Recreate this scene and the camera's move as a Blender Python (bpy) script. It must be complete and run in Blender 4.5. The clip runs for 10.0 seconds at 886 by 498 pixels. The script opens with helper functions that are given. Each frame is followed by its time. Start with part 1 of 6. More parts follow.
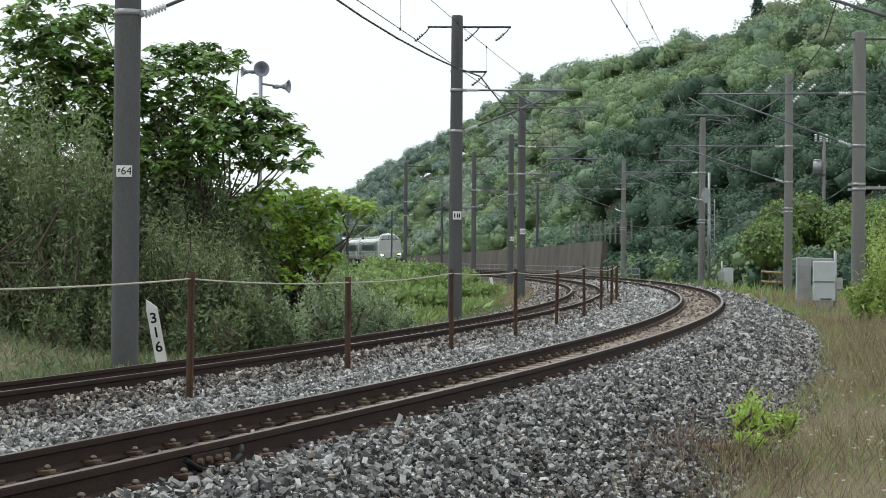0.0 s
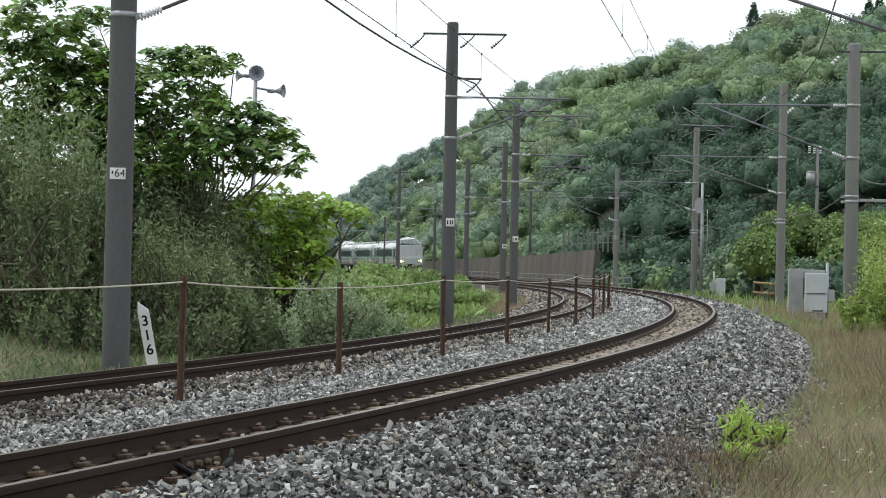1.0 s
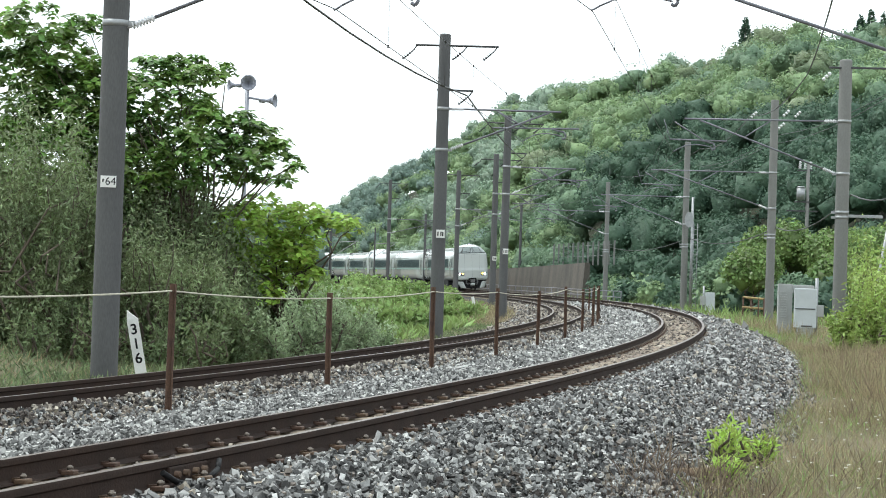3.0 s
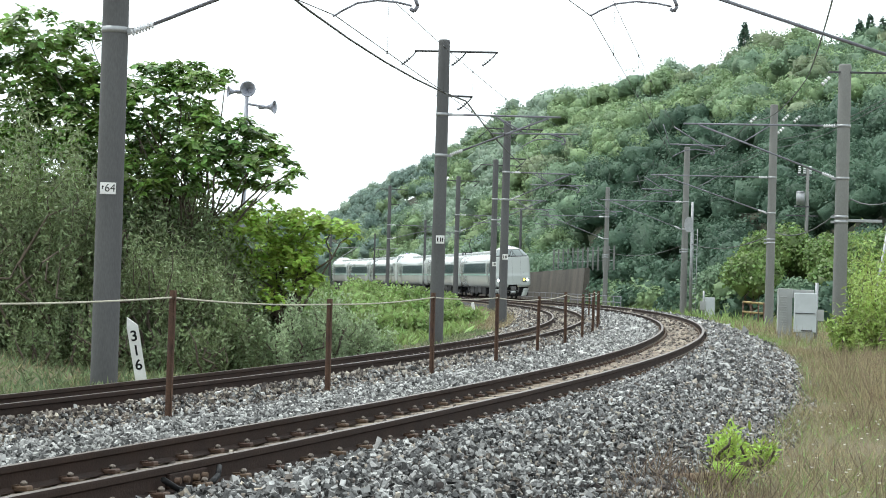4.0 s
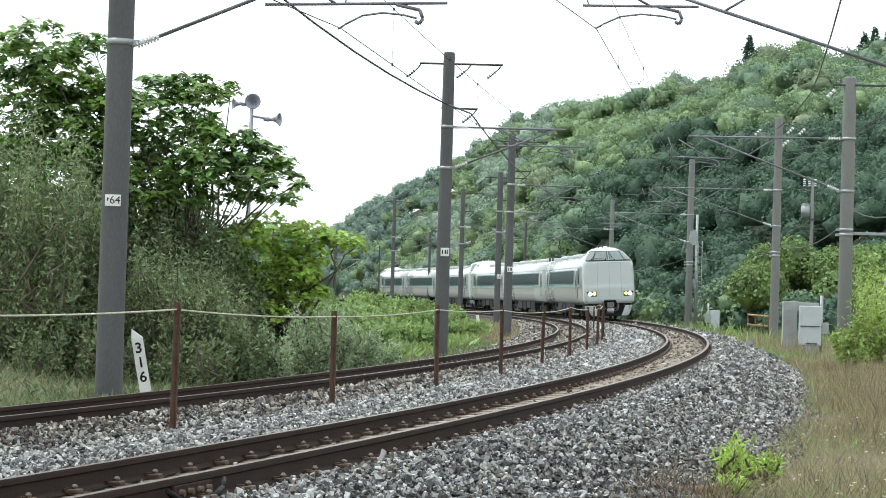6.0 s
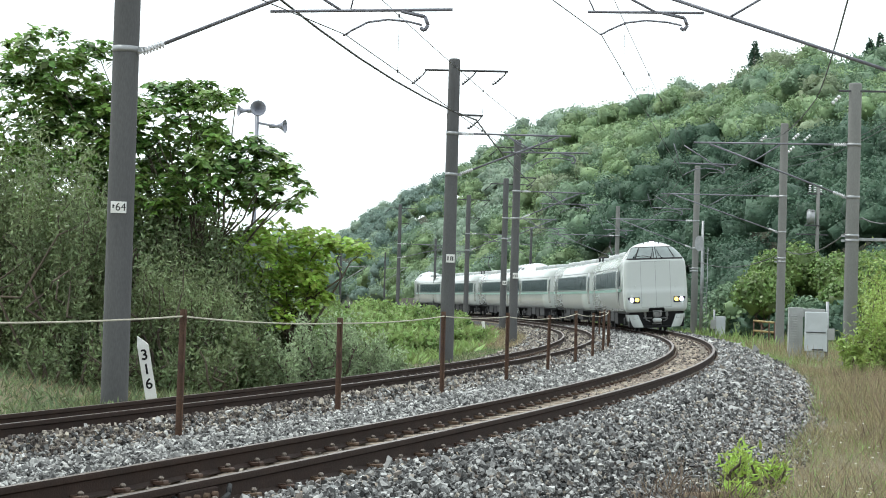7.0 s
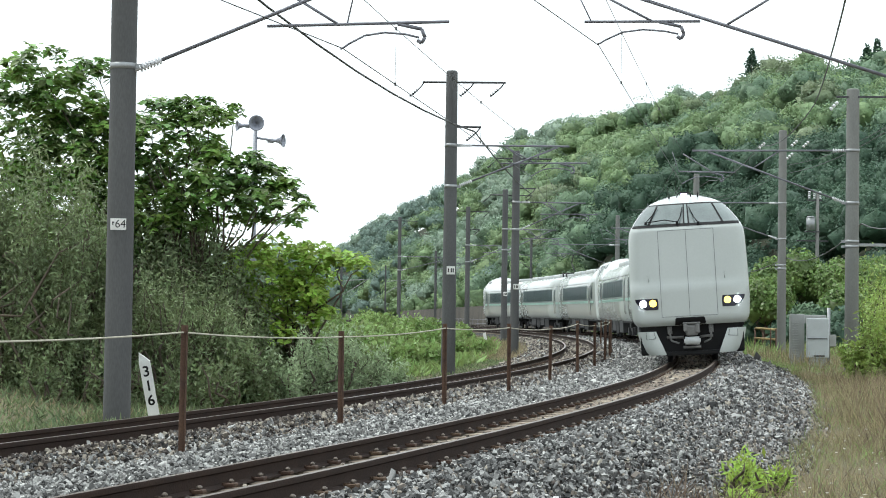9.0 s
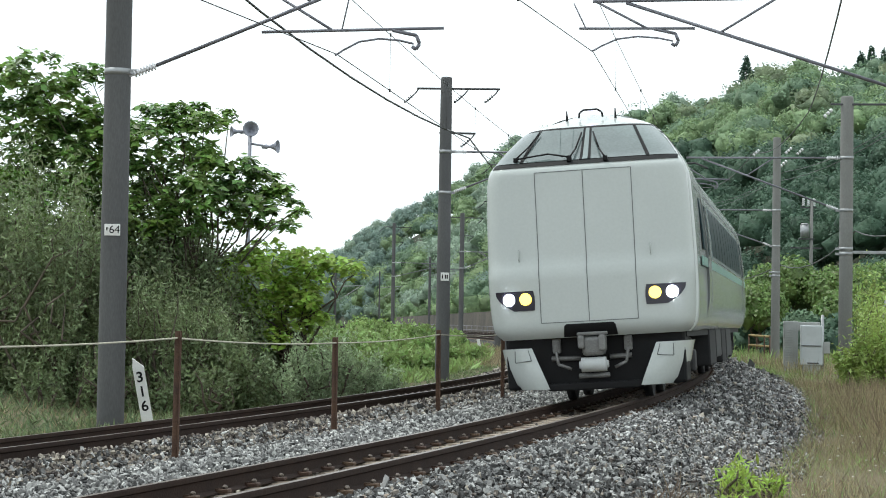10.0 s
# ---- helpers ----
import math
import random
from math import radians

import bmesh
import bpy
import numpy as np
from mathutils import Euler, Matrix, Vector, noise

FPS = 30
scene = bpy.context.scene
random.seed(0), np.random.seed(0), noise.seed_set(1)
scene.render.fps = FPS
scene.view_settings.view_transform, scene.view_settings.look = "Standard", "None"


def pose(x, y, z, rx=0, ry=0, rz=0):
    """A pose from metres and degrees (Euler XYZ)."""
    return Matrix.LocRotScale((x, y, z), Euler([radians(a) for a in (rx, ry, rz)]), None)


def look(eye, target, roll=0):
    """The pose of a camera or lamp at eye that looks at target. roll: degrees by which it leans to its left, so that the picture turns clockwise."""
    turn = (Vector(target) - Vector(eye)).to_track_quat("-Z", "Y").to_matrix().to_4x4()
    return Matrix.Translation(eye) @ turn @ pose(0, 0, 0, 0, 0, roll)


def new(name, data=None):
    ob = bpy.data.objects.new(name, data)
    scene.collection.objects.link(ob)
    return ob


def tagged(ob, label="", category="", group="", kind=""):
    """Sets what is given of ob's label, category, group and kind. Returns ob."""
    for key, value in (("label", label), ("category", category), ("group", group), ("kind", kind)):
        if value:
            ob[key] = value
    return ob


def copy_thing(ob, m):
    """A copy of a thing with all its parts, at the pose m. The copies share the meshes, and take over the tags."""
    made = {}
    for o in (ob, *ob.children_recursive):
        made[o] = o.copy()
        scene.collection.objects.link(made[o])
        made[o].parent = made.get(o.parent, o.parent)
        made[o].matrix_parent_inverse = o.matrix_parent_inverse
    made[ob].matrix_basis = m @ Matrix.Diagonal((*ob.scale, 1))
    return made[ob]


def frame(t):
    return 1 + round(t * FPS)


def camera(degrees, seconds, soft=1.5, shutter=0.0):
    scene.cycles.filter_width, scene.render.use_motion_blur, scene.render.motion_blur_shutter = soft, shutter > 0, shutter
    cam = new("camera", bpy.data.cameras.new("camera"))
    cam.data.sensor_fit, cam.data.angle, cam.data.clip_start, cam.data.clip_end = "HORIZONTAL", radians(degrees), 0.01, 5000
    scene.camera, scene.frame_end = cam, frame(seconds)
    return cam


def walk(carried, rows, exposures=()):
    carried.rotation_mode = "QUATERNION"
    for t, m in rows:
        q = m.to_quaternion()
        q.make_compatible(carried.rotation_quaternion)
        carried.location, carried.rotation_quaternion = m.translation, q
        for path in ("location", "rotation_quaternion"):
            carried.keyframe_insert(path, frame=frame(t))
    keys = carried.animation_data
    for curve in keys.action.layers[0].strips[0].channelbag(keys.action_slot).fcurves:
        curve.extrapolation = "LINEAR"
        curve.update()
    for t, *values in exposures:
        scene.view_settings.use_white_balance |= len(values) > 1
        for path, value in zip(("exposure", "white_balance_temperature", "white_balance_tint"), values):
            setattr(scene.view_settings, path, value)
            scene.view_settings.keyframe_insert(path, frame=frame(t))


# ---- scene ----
EYE = 1.013
cam = camera(24.08, 10.0, soft=1.0)
walk(cam, [
    (0.0, pose(0, 0, EYE, 90.545, -0.479, 0.435)),
    (0.5, pose(0, 0, EYE, 90.668, -0.860, 0.379)),
    (1.0, pose(0, 0, EYE, 90.732, -1.249, 0.222)),
    (1.5, pose(0, 0, EYE, 90.833, -1.439, 0.033)),
    (2.0, pose(0, 0, EYE, 91.098, -1.783, 0.178)),
    (2.5, pose(0, 0, EYE, 91.052, -1.932, -0.030)),
    (4.0, pose(0, 0, EYE, 91.216, -1.667, -0.064)),
    (4.5, pose(0, 0, EYE, 91.400, -1.795, -0.007)),
    (5.0, pose(0, 0, EYE, 91.404, -1.790, -0.154)),
    (5.5, pose(0, 0, EYE, 91.471, -1.783, -0.046)),
    (7.0, pose(0, 0, EYE, 91.729, -1.664, 0.220)),
    (7.5, pose(0, 0, EYE, 91.843, -1.677, 0.304)),
    (8.0, pose(0, 0, EYE, 91.947, -1.555, 0.364)),
    (8.5, pose(0, 0, EYE, 92.088, -0.962, 0.279)),
    (9.0, pose(0, 0, EYE, 92.059, -0.791, 0.254)),
    (9.5, pose(0, 0, EYE, 92.099, -0.743, 0.133)),
    (10.0, pose(0, 0, EYE, 92.236, -0.918, 0.087)),
], exposures=[(0.0, -0.4, 6300, 6), (1.0, -0.34, 6300, 6), (2.5, 0.1, 6200, 3), (4.0, 0.21, 6200, 3), (5.5, 0.17, 6200, 3), (7.0, 0.12, 6200, 3), (9.0, 0.03, 6200, 3), (10.0, -0.08, 6200, 3)])

# ---- world and sun: a bright overcast sky ----
SUN_UP, SUN_ROUND = 63, 300
world = bpy.data.worlds.new("sky")
scene.world = world
world.use_nodes = True
wn, wl = world.node_tree.nodes, world.node_tree.links
sky = wn.new("ShaderNodeTexSky")
sky.sky_type, sky.sun_disc = "NISHITA", False
sky.sun_elevation, sky.sun_rotation = radians(SUN_UP), radians(SUN_ROUND)
sky.dust_density, sky.ozone_density = 6.0, 0.6
cloud = wn.new("ShaderNodeMix")
cloud.data_type = "RGBA"
cloud.inputs["Factor"].default_value = 0.93
cloud.inputs["B"].default_value = (10.6, 10.9, 11.2, 1)
wl.new(sky.outputs["Color"], cloud.inputs["A"])
wl.new(cloud.outputs["Result"], wn["Background"].inputs["Color"])
wn["Background"].inputs["Strength"].default_value = 0.135
sun = new("sun", bpy.data.lights.new("sun", "SUN"))
sun.data.energy, sun.data.angle, sun.data.color = 2.2, radians(11), (1.0, 0.96, 0.9)
_a, _e = radians(SUN_ROUND), radians(SUN_UP)
sun.matrix_world = look((math.sin(_a) * math.cos(_e) * 50, math.cos(_a) * math.cos(_e) * 50, math.sin(_e) * 50), (0, 0, 0))


# ---- materials ----
def mat(name, colour, rough=0.6, metal=0.0, vary=0.25, scale=6.0, grain=80.0, bump=0.2, second=None, island=0.0,
        randobj=0.0, emit=None, strength=0.0, alpha_t=0.0, spec=0.5, stretch=(1, 1, 1), mixlo=0.35, mixhi=0.7, dist=0.01, skew=1.0):
    """Node material: two scales of noise between colour and second, grain bump, optional change per island or object."""
    m = bpy.data.materials.new(name)
    m.use_nodes = True
    n, l = m.node_tree.nodes, m.node_tree.links
    b = n["Principled BSDF"]
    b.inputs["Roughness"].default_value, b.inputs["Metallic"].default_value = rough, metal
    b.inputs["Specular IOR Level"].default_value = spec
    if emit:
        b.inputs["Emission Color"].default_value, b.inputs["Emission Strength"].default_value = (*emit, 1), strength
    co = n.new("ShaderNodeTexCoord")
    mp = n.new("ShaderNodeMapping")
    mp.inputs["Scale"].default_value = stretch
    l.new(co.outputs["Object"], mp.inputs["Vector"])
    big, fine = n.new("ShaderNodeTexNoise"), n.new("ShaderNodeTexNoise")
    for t, s, d in ((big, scale, 4), (fine, grain, 3)):
        t.inputs["Scale"].default_value, t.inputs["Detail"].default_value = s, d
        l.new(mp.outputs["Vector"], t.inputs["Vector"])
    second = second or tuple(c * (1 - vary) for c in colour)
    ramp = n.new("ShaderNodeMapRange")
    ramp.inputs["From Min"].default_value, ramp.inputs["From Max"].default_value = mixlo, mixhi
    l.new(big.outputs["Fac"], ramp.inputs["Value"])
    mix = n.new("ShaderNodeMix")
    mix.data_type = "RGBA"
    mix.inputs["A"].default_value, mix.inputs["B"].default_value = (*colour, 1), (*second, 1)
    l.new(ramp.outputs["Result"], mix.inputs["Factor"])
    hsv = n.new("ShaderNodeHueSaturation")
    l.new(mix.outputs["Result"], hsv.inputs["Color"])
    val = n.new("ShaderNodeMapRange")
    val.inputs["To Min"].default_value, val.inputs["To Max"].default_value = 1 - vary * 0.6, 1 + vary * 0.6
    val.inputs["From Min"].default_value, val.inputs["From Max"].default_value = 0.3, 0.7
    l.new(fine.outputs["Fac"], val.inputs["Value"])
    out = val.outputs["Result"]
    if island or randobj:
        if island:
            g = n.new("ShaderNodeNewGeometry")
            src, amount = g.outputs["Random Per Island"], island
        else:
            g = n.new("ShaderNodeObjectInfo")
            src, amount = g.outputs["Random"], randobj
        r2 = n.new("ShaderNodeMapRange")
        r2.inputs["To Min"].default_value, r2.inputs["To Max"].default_value = 1 - amount, 1 + amount * skew
        bend = n.new("ShaderNodeMath")
        bend.operation = "POWER"
        bend.inputs[1].default_value = skew
        l.new(src, bend.inputs[0])
        l.new(bend.outputs["Value"], r2.inputs["Value"])
        mul = n.new("ShaderNodeMath")
        mul.operation = "MULTIPLY"
        l.new(out, mul.inputs[0])
        l.new(r2.outputs["Result"], mul.inputs[1])
        out = mul.outputs["Value"]
        hu = n.new("ShaderNodeMapRange")
        hu.inputs["To Min"].default_value, hu.inputs["To Max"].default_value = 0.5 - amount * 0.05, 0.5 + amount * 0.03
        l.new(src, hu.inputs["Value"])
        l.new(hu.outputs["Result"], hsv.inputs["Hue"])
    l.new(out, hsv.inputs["Value"])
    l.new(hsv.outputs["Color"], b.inputs["Base Color"])
    if bump:
        bp = n.new("ShaderNodeBump")
        bp.inputs["Strength"].default_value, bp.inputs["Distance"].default_value = bump, dist
        l.new(fine.outputs["Fac"], bp.inputs["Height"])
        l.new(bp.outputs["Normal"], b.inputs["Normal"])
    if alpha_t:
        tr = n.new("ShaderNodeBsdfTranslucent")
        l.new(hsv.outputs["Color"], tr.inputs["Color"])
        ms = n.new("ShaderNodeMixShader")
        ms.inputs["Fac"].default_value = alpha_t
        l.new(b.outputs["BSDF"], ms.inputs[1])
        l.new(tr.outputs["BSDF"], ms.inputs[2])
        l.new(ms.outputs["Shader"], n["Material Output"].inputs["Surface"])
    return m


M_RAIL = mat("rusty_rail", (0.036, 0.022, 0.017), 0.85, 0, 0.35, 3, 60, 0.3, (0.026, 0.017, 0.014), spec=0.2)
M_RAILTOP = mat("rail_head", (0.15, 0.11, 0.09), 0.38, 0.75, 0.2, 4, 90, 0.1)
M_SLEEPER = mat("sleeper_concrete", (0.31, 0.26, 0.2), 0.9, 0, 0.35, 5, 60, 0.5, (0.24, 0.19, 0.15), randobj=0.25)
M_CLIP = mat("rusty_clip", (0.11, 0.068, 0.045), 0.6, 0.4, 0.4, 20, 90, 0.3, randobj=0.3)
M_BOLT = mat("worn_bolt", (0.2, 0.17, 0.145), 0.5, 0.5, 0.3, 20, 90, 0.2)
M_STONE = mat("ballast_stone", (0.225, 0.224, 0.218), 0.6, 0, 0.25, 1.2, 60, 0.4, (0.15, 0.147, 0.142), island=0.85, skew=1.9)
M_STONEBROWN = mat("rust_dusted_stone", (0.215, 0.19, 0.163), 0.85, 0, 0.3, 1.2, 60, 0.4, (0.15, 0.127, 0.107), island=0.78, skew=1.7)
M_STONEPALE = mat("fresh_ballast_stone", (0.31, 0.308, 0.296), 0.7, 0, 0.25, 1.2, 60, 0.4, (0.23, 0.226, 0.216), island=0.7, skew=1.6)
# shade in the gaps between loose stones is put into this near-black
M_BALLAST = mat("shaded_ballast_bed", (0.035, 0.034, 0.033), 0.95, 0, 0.6, 2.5, 22, 1.0, (0.032, 0.03, 0.028), dist=0.05)
M_GAUGE = mat("dusty_ballast_bed", (0.165, 0.13, 0.082), 0.95, 0, 0.4, 2.0, 22, 1.0, (0.115, 0.085, 0.055), dist=0.04)
M_SOIL = mat("dry_soil", (0.16, 0.13, 0.08), 0.95, 0, 0.35, 0.8, 20, 0.6, (0.1, 0.1, 0.045), dist=0.05)
# floor colour darkened to give the shade seen between tree crowns
M_FLOOR = mat("shaded_forest_floor", (0.035, 0.045, 0.025), 0.95, 0, 0.35, 0.3, 5, 0.5, (0.05, 0.05, 0.03), dist=0.1)
# concrete of the left poles, its colour darkened to look backlit
M_CONCRETE = mat("backlit_pole_concrete", (0.1, 0.1, 0.102), 0.85, 0, 0.22, 1.2, 60, 0.25, (0.07, 0.07, 0.072), stretch=(1, 1, 0.25))
M_CONCRETE2 = mat("pale_concrete", (0.195, 0.196, 0.186), 0.85, 0, 0.2, 1.2, 60, 0.25, (0.15, 0.15, 0.142), stretch=(1, 1, 0.25))
M_ARM = mat("grey_steel_tube", (0.2, 0.2, 0.23), 0.55, 0.4, 0.25, 6, 70, 0.1)
M_STEEL = mat("galvanised_steel", (0.36, 0.37, 0.38), 0.5, 0.6, 0.2, 6, 70, 0.1)
M_DARKSTEEL = mat("dark_steel", (0.07, 0.07, 0.075), 0.5, 0.5, 0.25, 6, 70, 0.1)
M_RUST = mat("rusty_post", (0.12, 0.068, 0.042), 0.85, 0.1, 0.4, 5, 70, 0.4, (0.07, 0.042, 0.034))
M_ROPE = mat("pale_rope", (0.5, 0.47, 0.38), 0.9, 0, 0.2, 9, 90, 0.2)
M_WIRE = mat("wire", (0.045, 0.045, 0.045), 0.5, 0.4, 0.1, 9, 90, 0)
M_WHITE = mat("white_paint", (0.78, 0.78, 0.76), 0.5, 0, 0.1, 4, 60, 0.1, (0.66, 0.65, 0.62))
M_BLACK = mat("black_paint", (0.012, 0.012, 0.013), 0.6, 0, 0.2, 4, 60, 0.0, spec=0.15)
M_INSUL = mat("white_porcelain", (0.72, 0.72, 0.74), 0.2, 0, 0.08, 8, 60, 0.0)

# ---- the line of the railway: arc length, curvature, grade and cant ----
KNOT = (-90, -20, 10, 40, 70, 100, 140, 180, 220, 480)
CURVE = (0.00388, 0.00388, 0.00348, 0.00269, 0.00242, 0.00262, 0.00096, 0.00117, -0.00023, -0.00034)
STEP = 0.5
_s = np.arange(-90, 480.01, STEP)
_k = np.interp(_s, KNOT, CURVE)
_ph = np.concatenate([[0], -np.cumsum((_k[1:] + _k[:-1]) / 2 * STEP)])
_i0 = int((-20 + 90) / STEP)
_ph += 0.32055 - _ph[_i0]
_x = np.concatenate([[0], np.cumsum((np.sin(_ph[1:]) + np.sin(_ph[:-1])) / 2 * STEP)])
_y = np.concatenate([[0], np.cumsum((np.cos(_ph[1:]) + np.cos(_ph[:-1])) / 2 * STEP)])
_x += -5.9825 - _x[_i0]
_y += -1.2378 - _y[_i0]
GAUGE, SPACING = 1.13, 3.76


def heading(s):
    return np.interp(s, _s, _ph)


def level(s):
    return 0.00507 * np.asarray(s)


def plan(s, off, z=0.0):
    """A point beside the near track: arc length, metres to its outer side, height over its rails (no cant)."""
    h = np.interp(s, _s, _ph)
    return (np.interp(s, _s, _x) + np.cos(h) * off, np.interp(s, _s, _y) - np.sin(h) * off, level(s) + z)


def cant(s, far=False):
    return 0.063 + 0 * np.asarray(s) if far else np.interp(s, [30, 110], [0.0701, 0.057])


def on_track(s, off, h, far=False):
    """A point in the canted frame of a track: offset from its centre line, height over the rail plane."""
    c = cant(s, far)
    o = off - c * h
    return plan(s, o - (SPACING if far else 0), h + c * off - (0.079 if far else 0))


def beside(x, y):
    """Arc length and offset of a place in the plan."""
    i = int(np.hypot(_x - x, _y - y).argmin())
    return _s[i], (x - _x[i]) * math.cos(_ph[i]) - (y - _y[i]) * math.sin(_ph[i])


# ---- mesh helpers ----
def mesh_from(name, verts, faces, materials, index=None, smooth=False):
    me = bpy.data.meshes.new(name)
    me.from_pydata([tuple(map(float, v)) for v in verts], [], faces)
    for m in materials:
        me.materials.append(m)
    if index is not None:
        me.polygons.foreach_set("material_index", index)
    me.polygons.foreach_set("use_smooth", [smooth] * len(me.polygons))
    me.update()
    return me


def fast_mesh(name, verts, faces, materials, index=None, smooth=False):
    """Mesh from numpy arrays; faces: (n, k) all with k corners."""
    verts, faces = np.asarray(verts, np.float32), np.asarray(faces, np.int32)
    me = bpy.data.meshes.new(name)
    n, k = faces.shape
    me.vertices.add(len(verts))
    me.vertices.foreach_set("co", verts.ravel())
    me.loops.add(n * k)
    me.loops.foreach_set("vertex_index", faces.ravel())
    me.polygons.add(n)
    me.polygons.foreach_set("loop_start", np.arange(0, n * k, k, dtype=np.int32))
    me.polygons.foreach_set("loop_total", np.full(n, k, np.int32))
    me.polygons.foreach_set("use_smooth", np.full(n, smooth))
    for m in materials:
        me.materials.append(m)
    if index is not None:
        me.polygons.foreach_set("material_index", np.asarray(index, np.int32))
    me.update(calc_edges=True)
    me.validate()
    return me


def link(name, me, parent=None, label="", m=None):
    ob = new(name, me)
    if parent is not None:
        ob.parent = parent
    if m is not None:
        ob.matrix_basis = m
    if label:
        ob["label"] = label
    return ob


def part(name, bm, material, parent=None, label="", smooth=False, m=None):
    me = bpy.data.meshes.new(name)
    if smooth:
        for f in bm.faces:
            f.smooth = True
    bm.to_mesh(me)
    bm.free()
    for k in (material if isinstance(material, (list, tuple)) else [material]):
        me.materials.append(k)
    return link(name, me, parent, label, m)


def box(bm, c, size, m=None, bevel=0.0, mi=0):
    r = bmesh.ops.create_cube(bm, size=1)
    vs = r["verts"]
    bmesh.ops.scale(bm, vec=size, verts=vs)
    if bevel:
        es = list({e for v in vs for e in v.link_edges})
        g = bmesh.ops.bevel(bm, geom=es, offset=bevel, segments=2, affect="EDGES", profile=0.5)
        vs = [v for v in g["verts"]] or vs
        vs = list({v for f in g["faces"] for v in f.verts} | set(v for v in vs if v.is_valid))
    t = (m or Matrix()) @ Matrix.Translation(c) if m else Matrix.Translation(c)
    bmesh.ops.transform(bm, matrix=t, verts=vs)
    for f in {f for v in vs for f in v.link_faces}:
        f.material_index = mi
    return vs


def tube(bm, a, b, r, r2=None, seg=8, mi=0, caps=True):
    """A round bar from a to b."""
    a, b = Vector(a), Vector(b)
    d = b - a
    g = bmesh.ops.create_cone(bm, cap_ends=caps, segments=seg, radius1=r, radius2=r if r2 is None else r2, depth=d.length)
    t = Matrix.Translation((a + b) / 2) @ d.to_track_quat("Z", "Y").to_matrix().to_4x4()
    bmesh.ops.transform(bm, matrix=t, verts=g["verts"])
    for f in {f for v in g["verts"] for f in v.link_faces}:
        f.material_index, f.smooth = mi, len(f.verts) == 4
    return g["verts"]


def pipe(bm, pts, r, seg=6, mi=0):
    for a, b in zip(pts[:-1], pts[1:]):
        tube(bm, a, b, r, seg=seg, mi=mi)


def sweep(name, ring, stations, materials, index=None, closed=True, caps=True, smooth=False):
    """A skin through equal rings of points at successive stations."""
    k = len(ring)
    verts = [p for st in stations for p in st]
    faces, mi = [], []
    for i in range(len(stations) - 1):
        for j in range(k if closed else k - 1):
            a, b = i * k + j, i * k + (j + 1) % k
            faces.append((a, b, b + k, a + k))
            mi.append(index[j] if index else 0)
    if caps and closed:
        faces += [tuple(range(k - 1, -1, -1)), tuple(range(len(verts) - k, len(verts)))]
        mi += [0, 0]
    return mesh_from(name, verts, faces, materials, mi, smooth)


def wire(name, pts, r, material, parent=None):
    cu = bpy.data.curves.new(name, "CURVE")
    cu.dimensions, cu.bevel_depth, cu.bevel_resolution = "3D", r, 1
    sp = cu.splines.new("POLY")
    sp.points.add(len(pts) - 1)
    for q, p in zip(sp.points, pts):
        q.co = (*p, 1)
    cu.materials.append(material)
    ob = new(name, cu)
    if parent is not None:
        ob.parent = parent
    return ob


# ---- ground: one sheet with ballast shoulders, the cutting and the hill ----
def smoothstep(a, b, x):
    t = np.clip((np.asarray(x, float) - a) / (b - a), 0, 1)
    return t * t * (3 - 2 * t)


RIDGE = [(-75, 800, 19.5), (-42, 661, 24.7), (-29.4, 603, 26.5), (-19.7, 554, 30.0), (-10.6, 511, 31.1), (-6.9, 492, 32.4), (0.9, 461, 34.8), (7.7, 427, 36.9), (13.8, 404, 39.6),
         (22.2, 381, 40.5), (27.9, 374, 39.7), (34.6, 359, 40.4), (38.7, 344, 41.2), (40.3, 334, 38.5), (45.9, 311, 40.5), (49, 301, 40.9), (54.5, 293, 39.4), (60.5, 284, 38.3), (90, 230, 36), (140, 120, 30)]
FOOTLINE = [(-60, 620), (-34, 500), (-20, 400), (-10, 330), (-2, 285), (4, 250), (10, 205), (15, 178), (19, 160), (23, 140), (26, 122), (32, 100), (44, 70), (70, 40)]
CREST = 10.7


def hill(x, y):
    """Height of the wooded hill: it climbs from its foot line behind the railway to the ridge."""
    x, y = np.asarray(x, float), np.asarray(y, float)
    way = np.arctan2(x, np.maximum(y, 1.0))
    reach = np.hypot(x, y)
    a = [math.atan2(p[0], p[1]) for p in FOOTLINE]
    b = [math.atan2(p[0], p[1]) for p in RIDGE]
    near = np.interp(way, a, [math.hypot(*p) for p in FOOTLINE])
    far = np.interp(way, b, [math.hypot(p[0], p[1]) for p in RIDGE])
    top = np.interp(way, b, [p[2] - CREST for p in RIDGE])
    t = np.clip((reach - near) / (far - near), 0, 1)
    z = top * (0.25 * t + 0.75 * t * t * (3 - 2 * t)) ** 0.85
    gap = np.clip((reach - far) / 400, 0, 1)
    return np.where(y > 20, z * (1 - 0.5 * gap), 0)


PROFILE_O = np.array([-60, -14, -8, -6.3, -5.9, -5.5, -5.11, -2.95, -2.6, -2.3, -1.9, -1.35, 1.35, 1.7, 2.2, 2.7, 3.1, 3.6, 60])
PROFILE_Z = np.array([0.13, 0.13, -0.62, -0.62, -0.52, -0.32, -0.2, -0.17, -0.29, -0.29, -0.22, -0.17, -0.17, -0.22, -0.37, -0.55, -0.64, -0.66, -0.66])


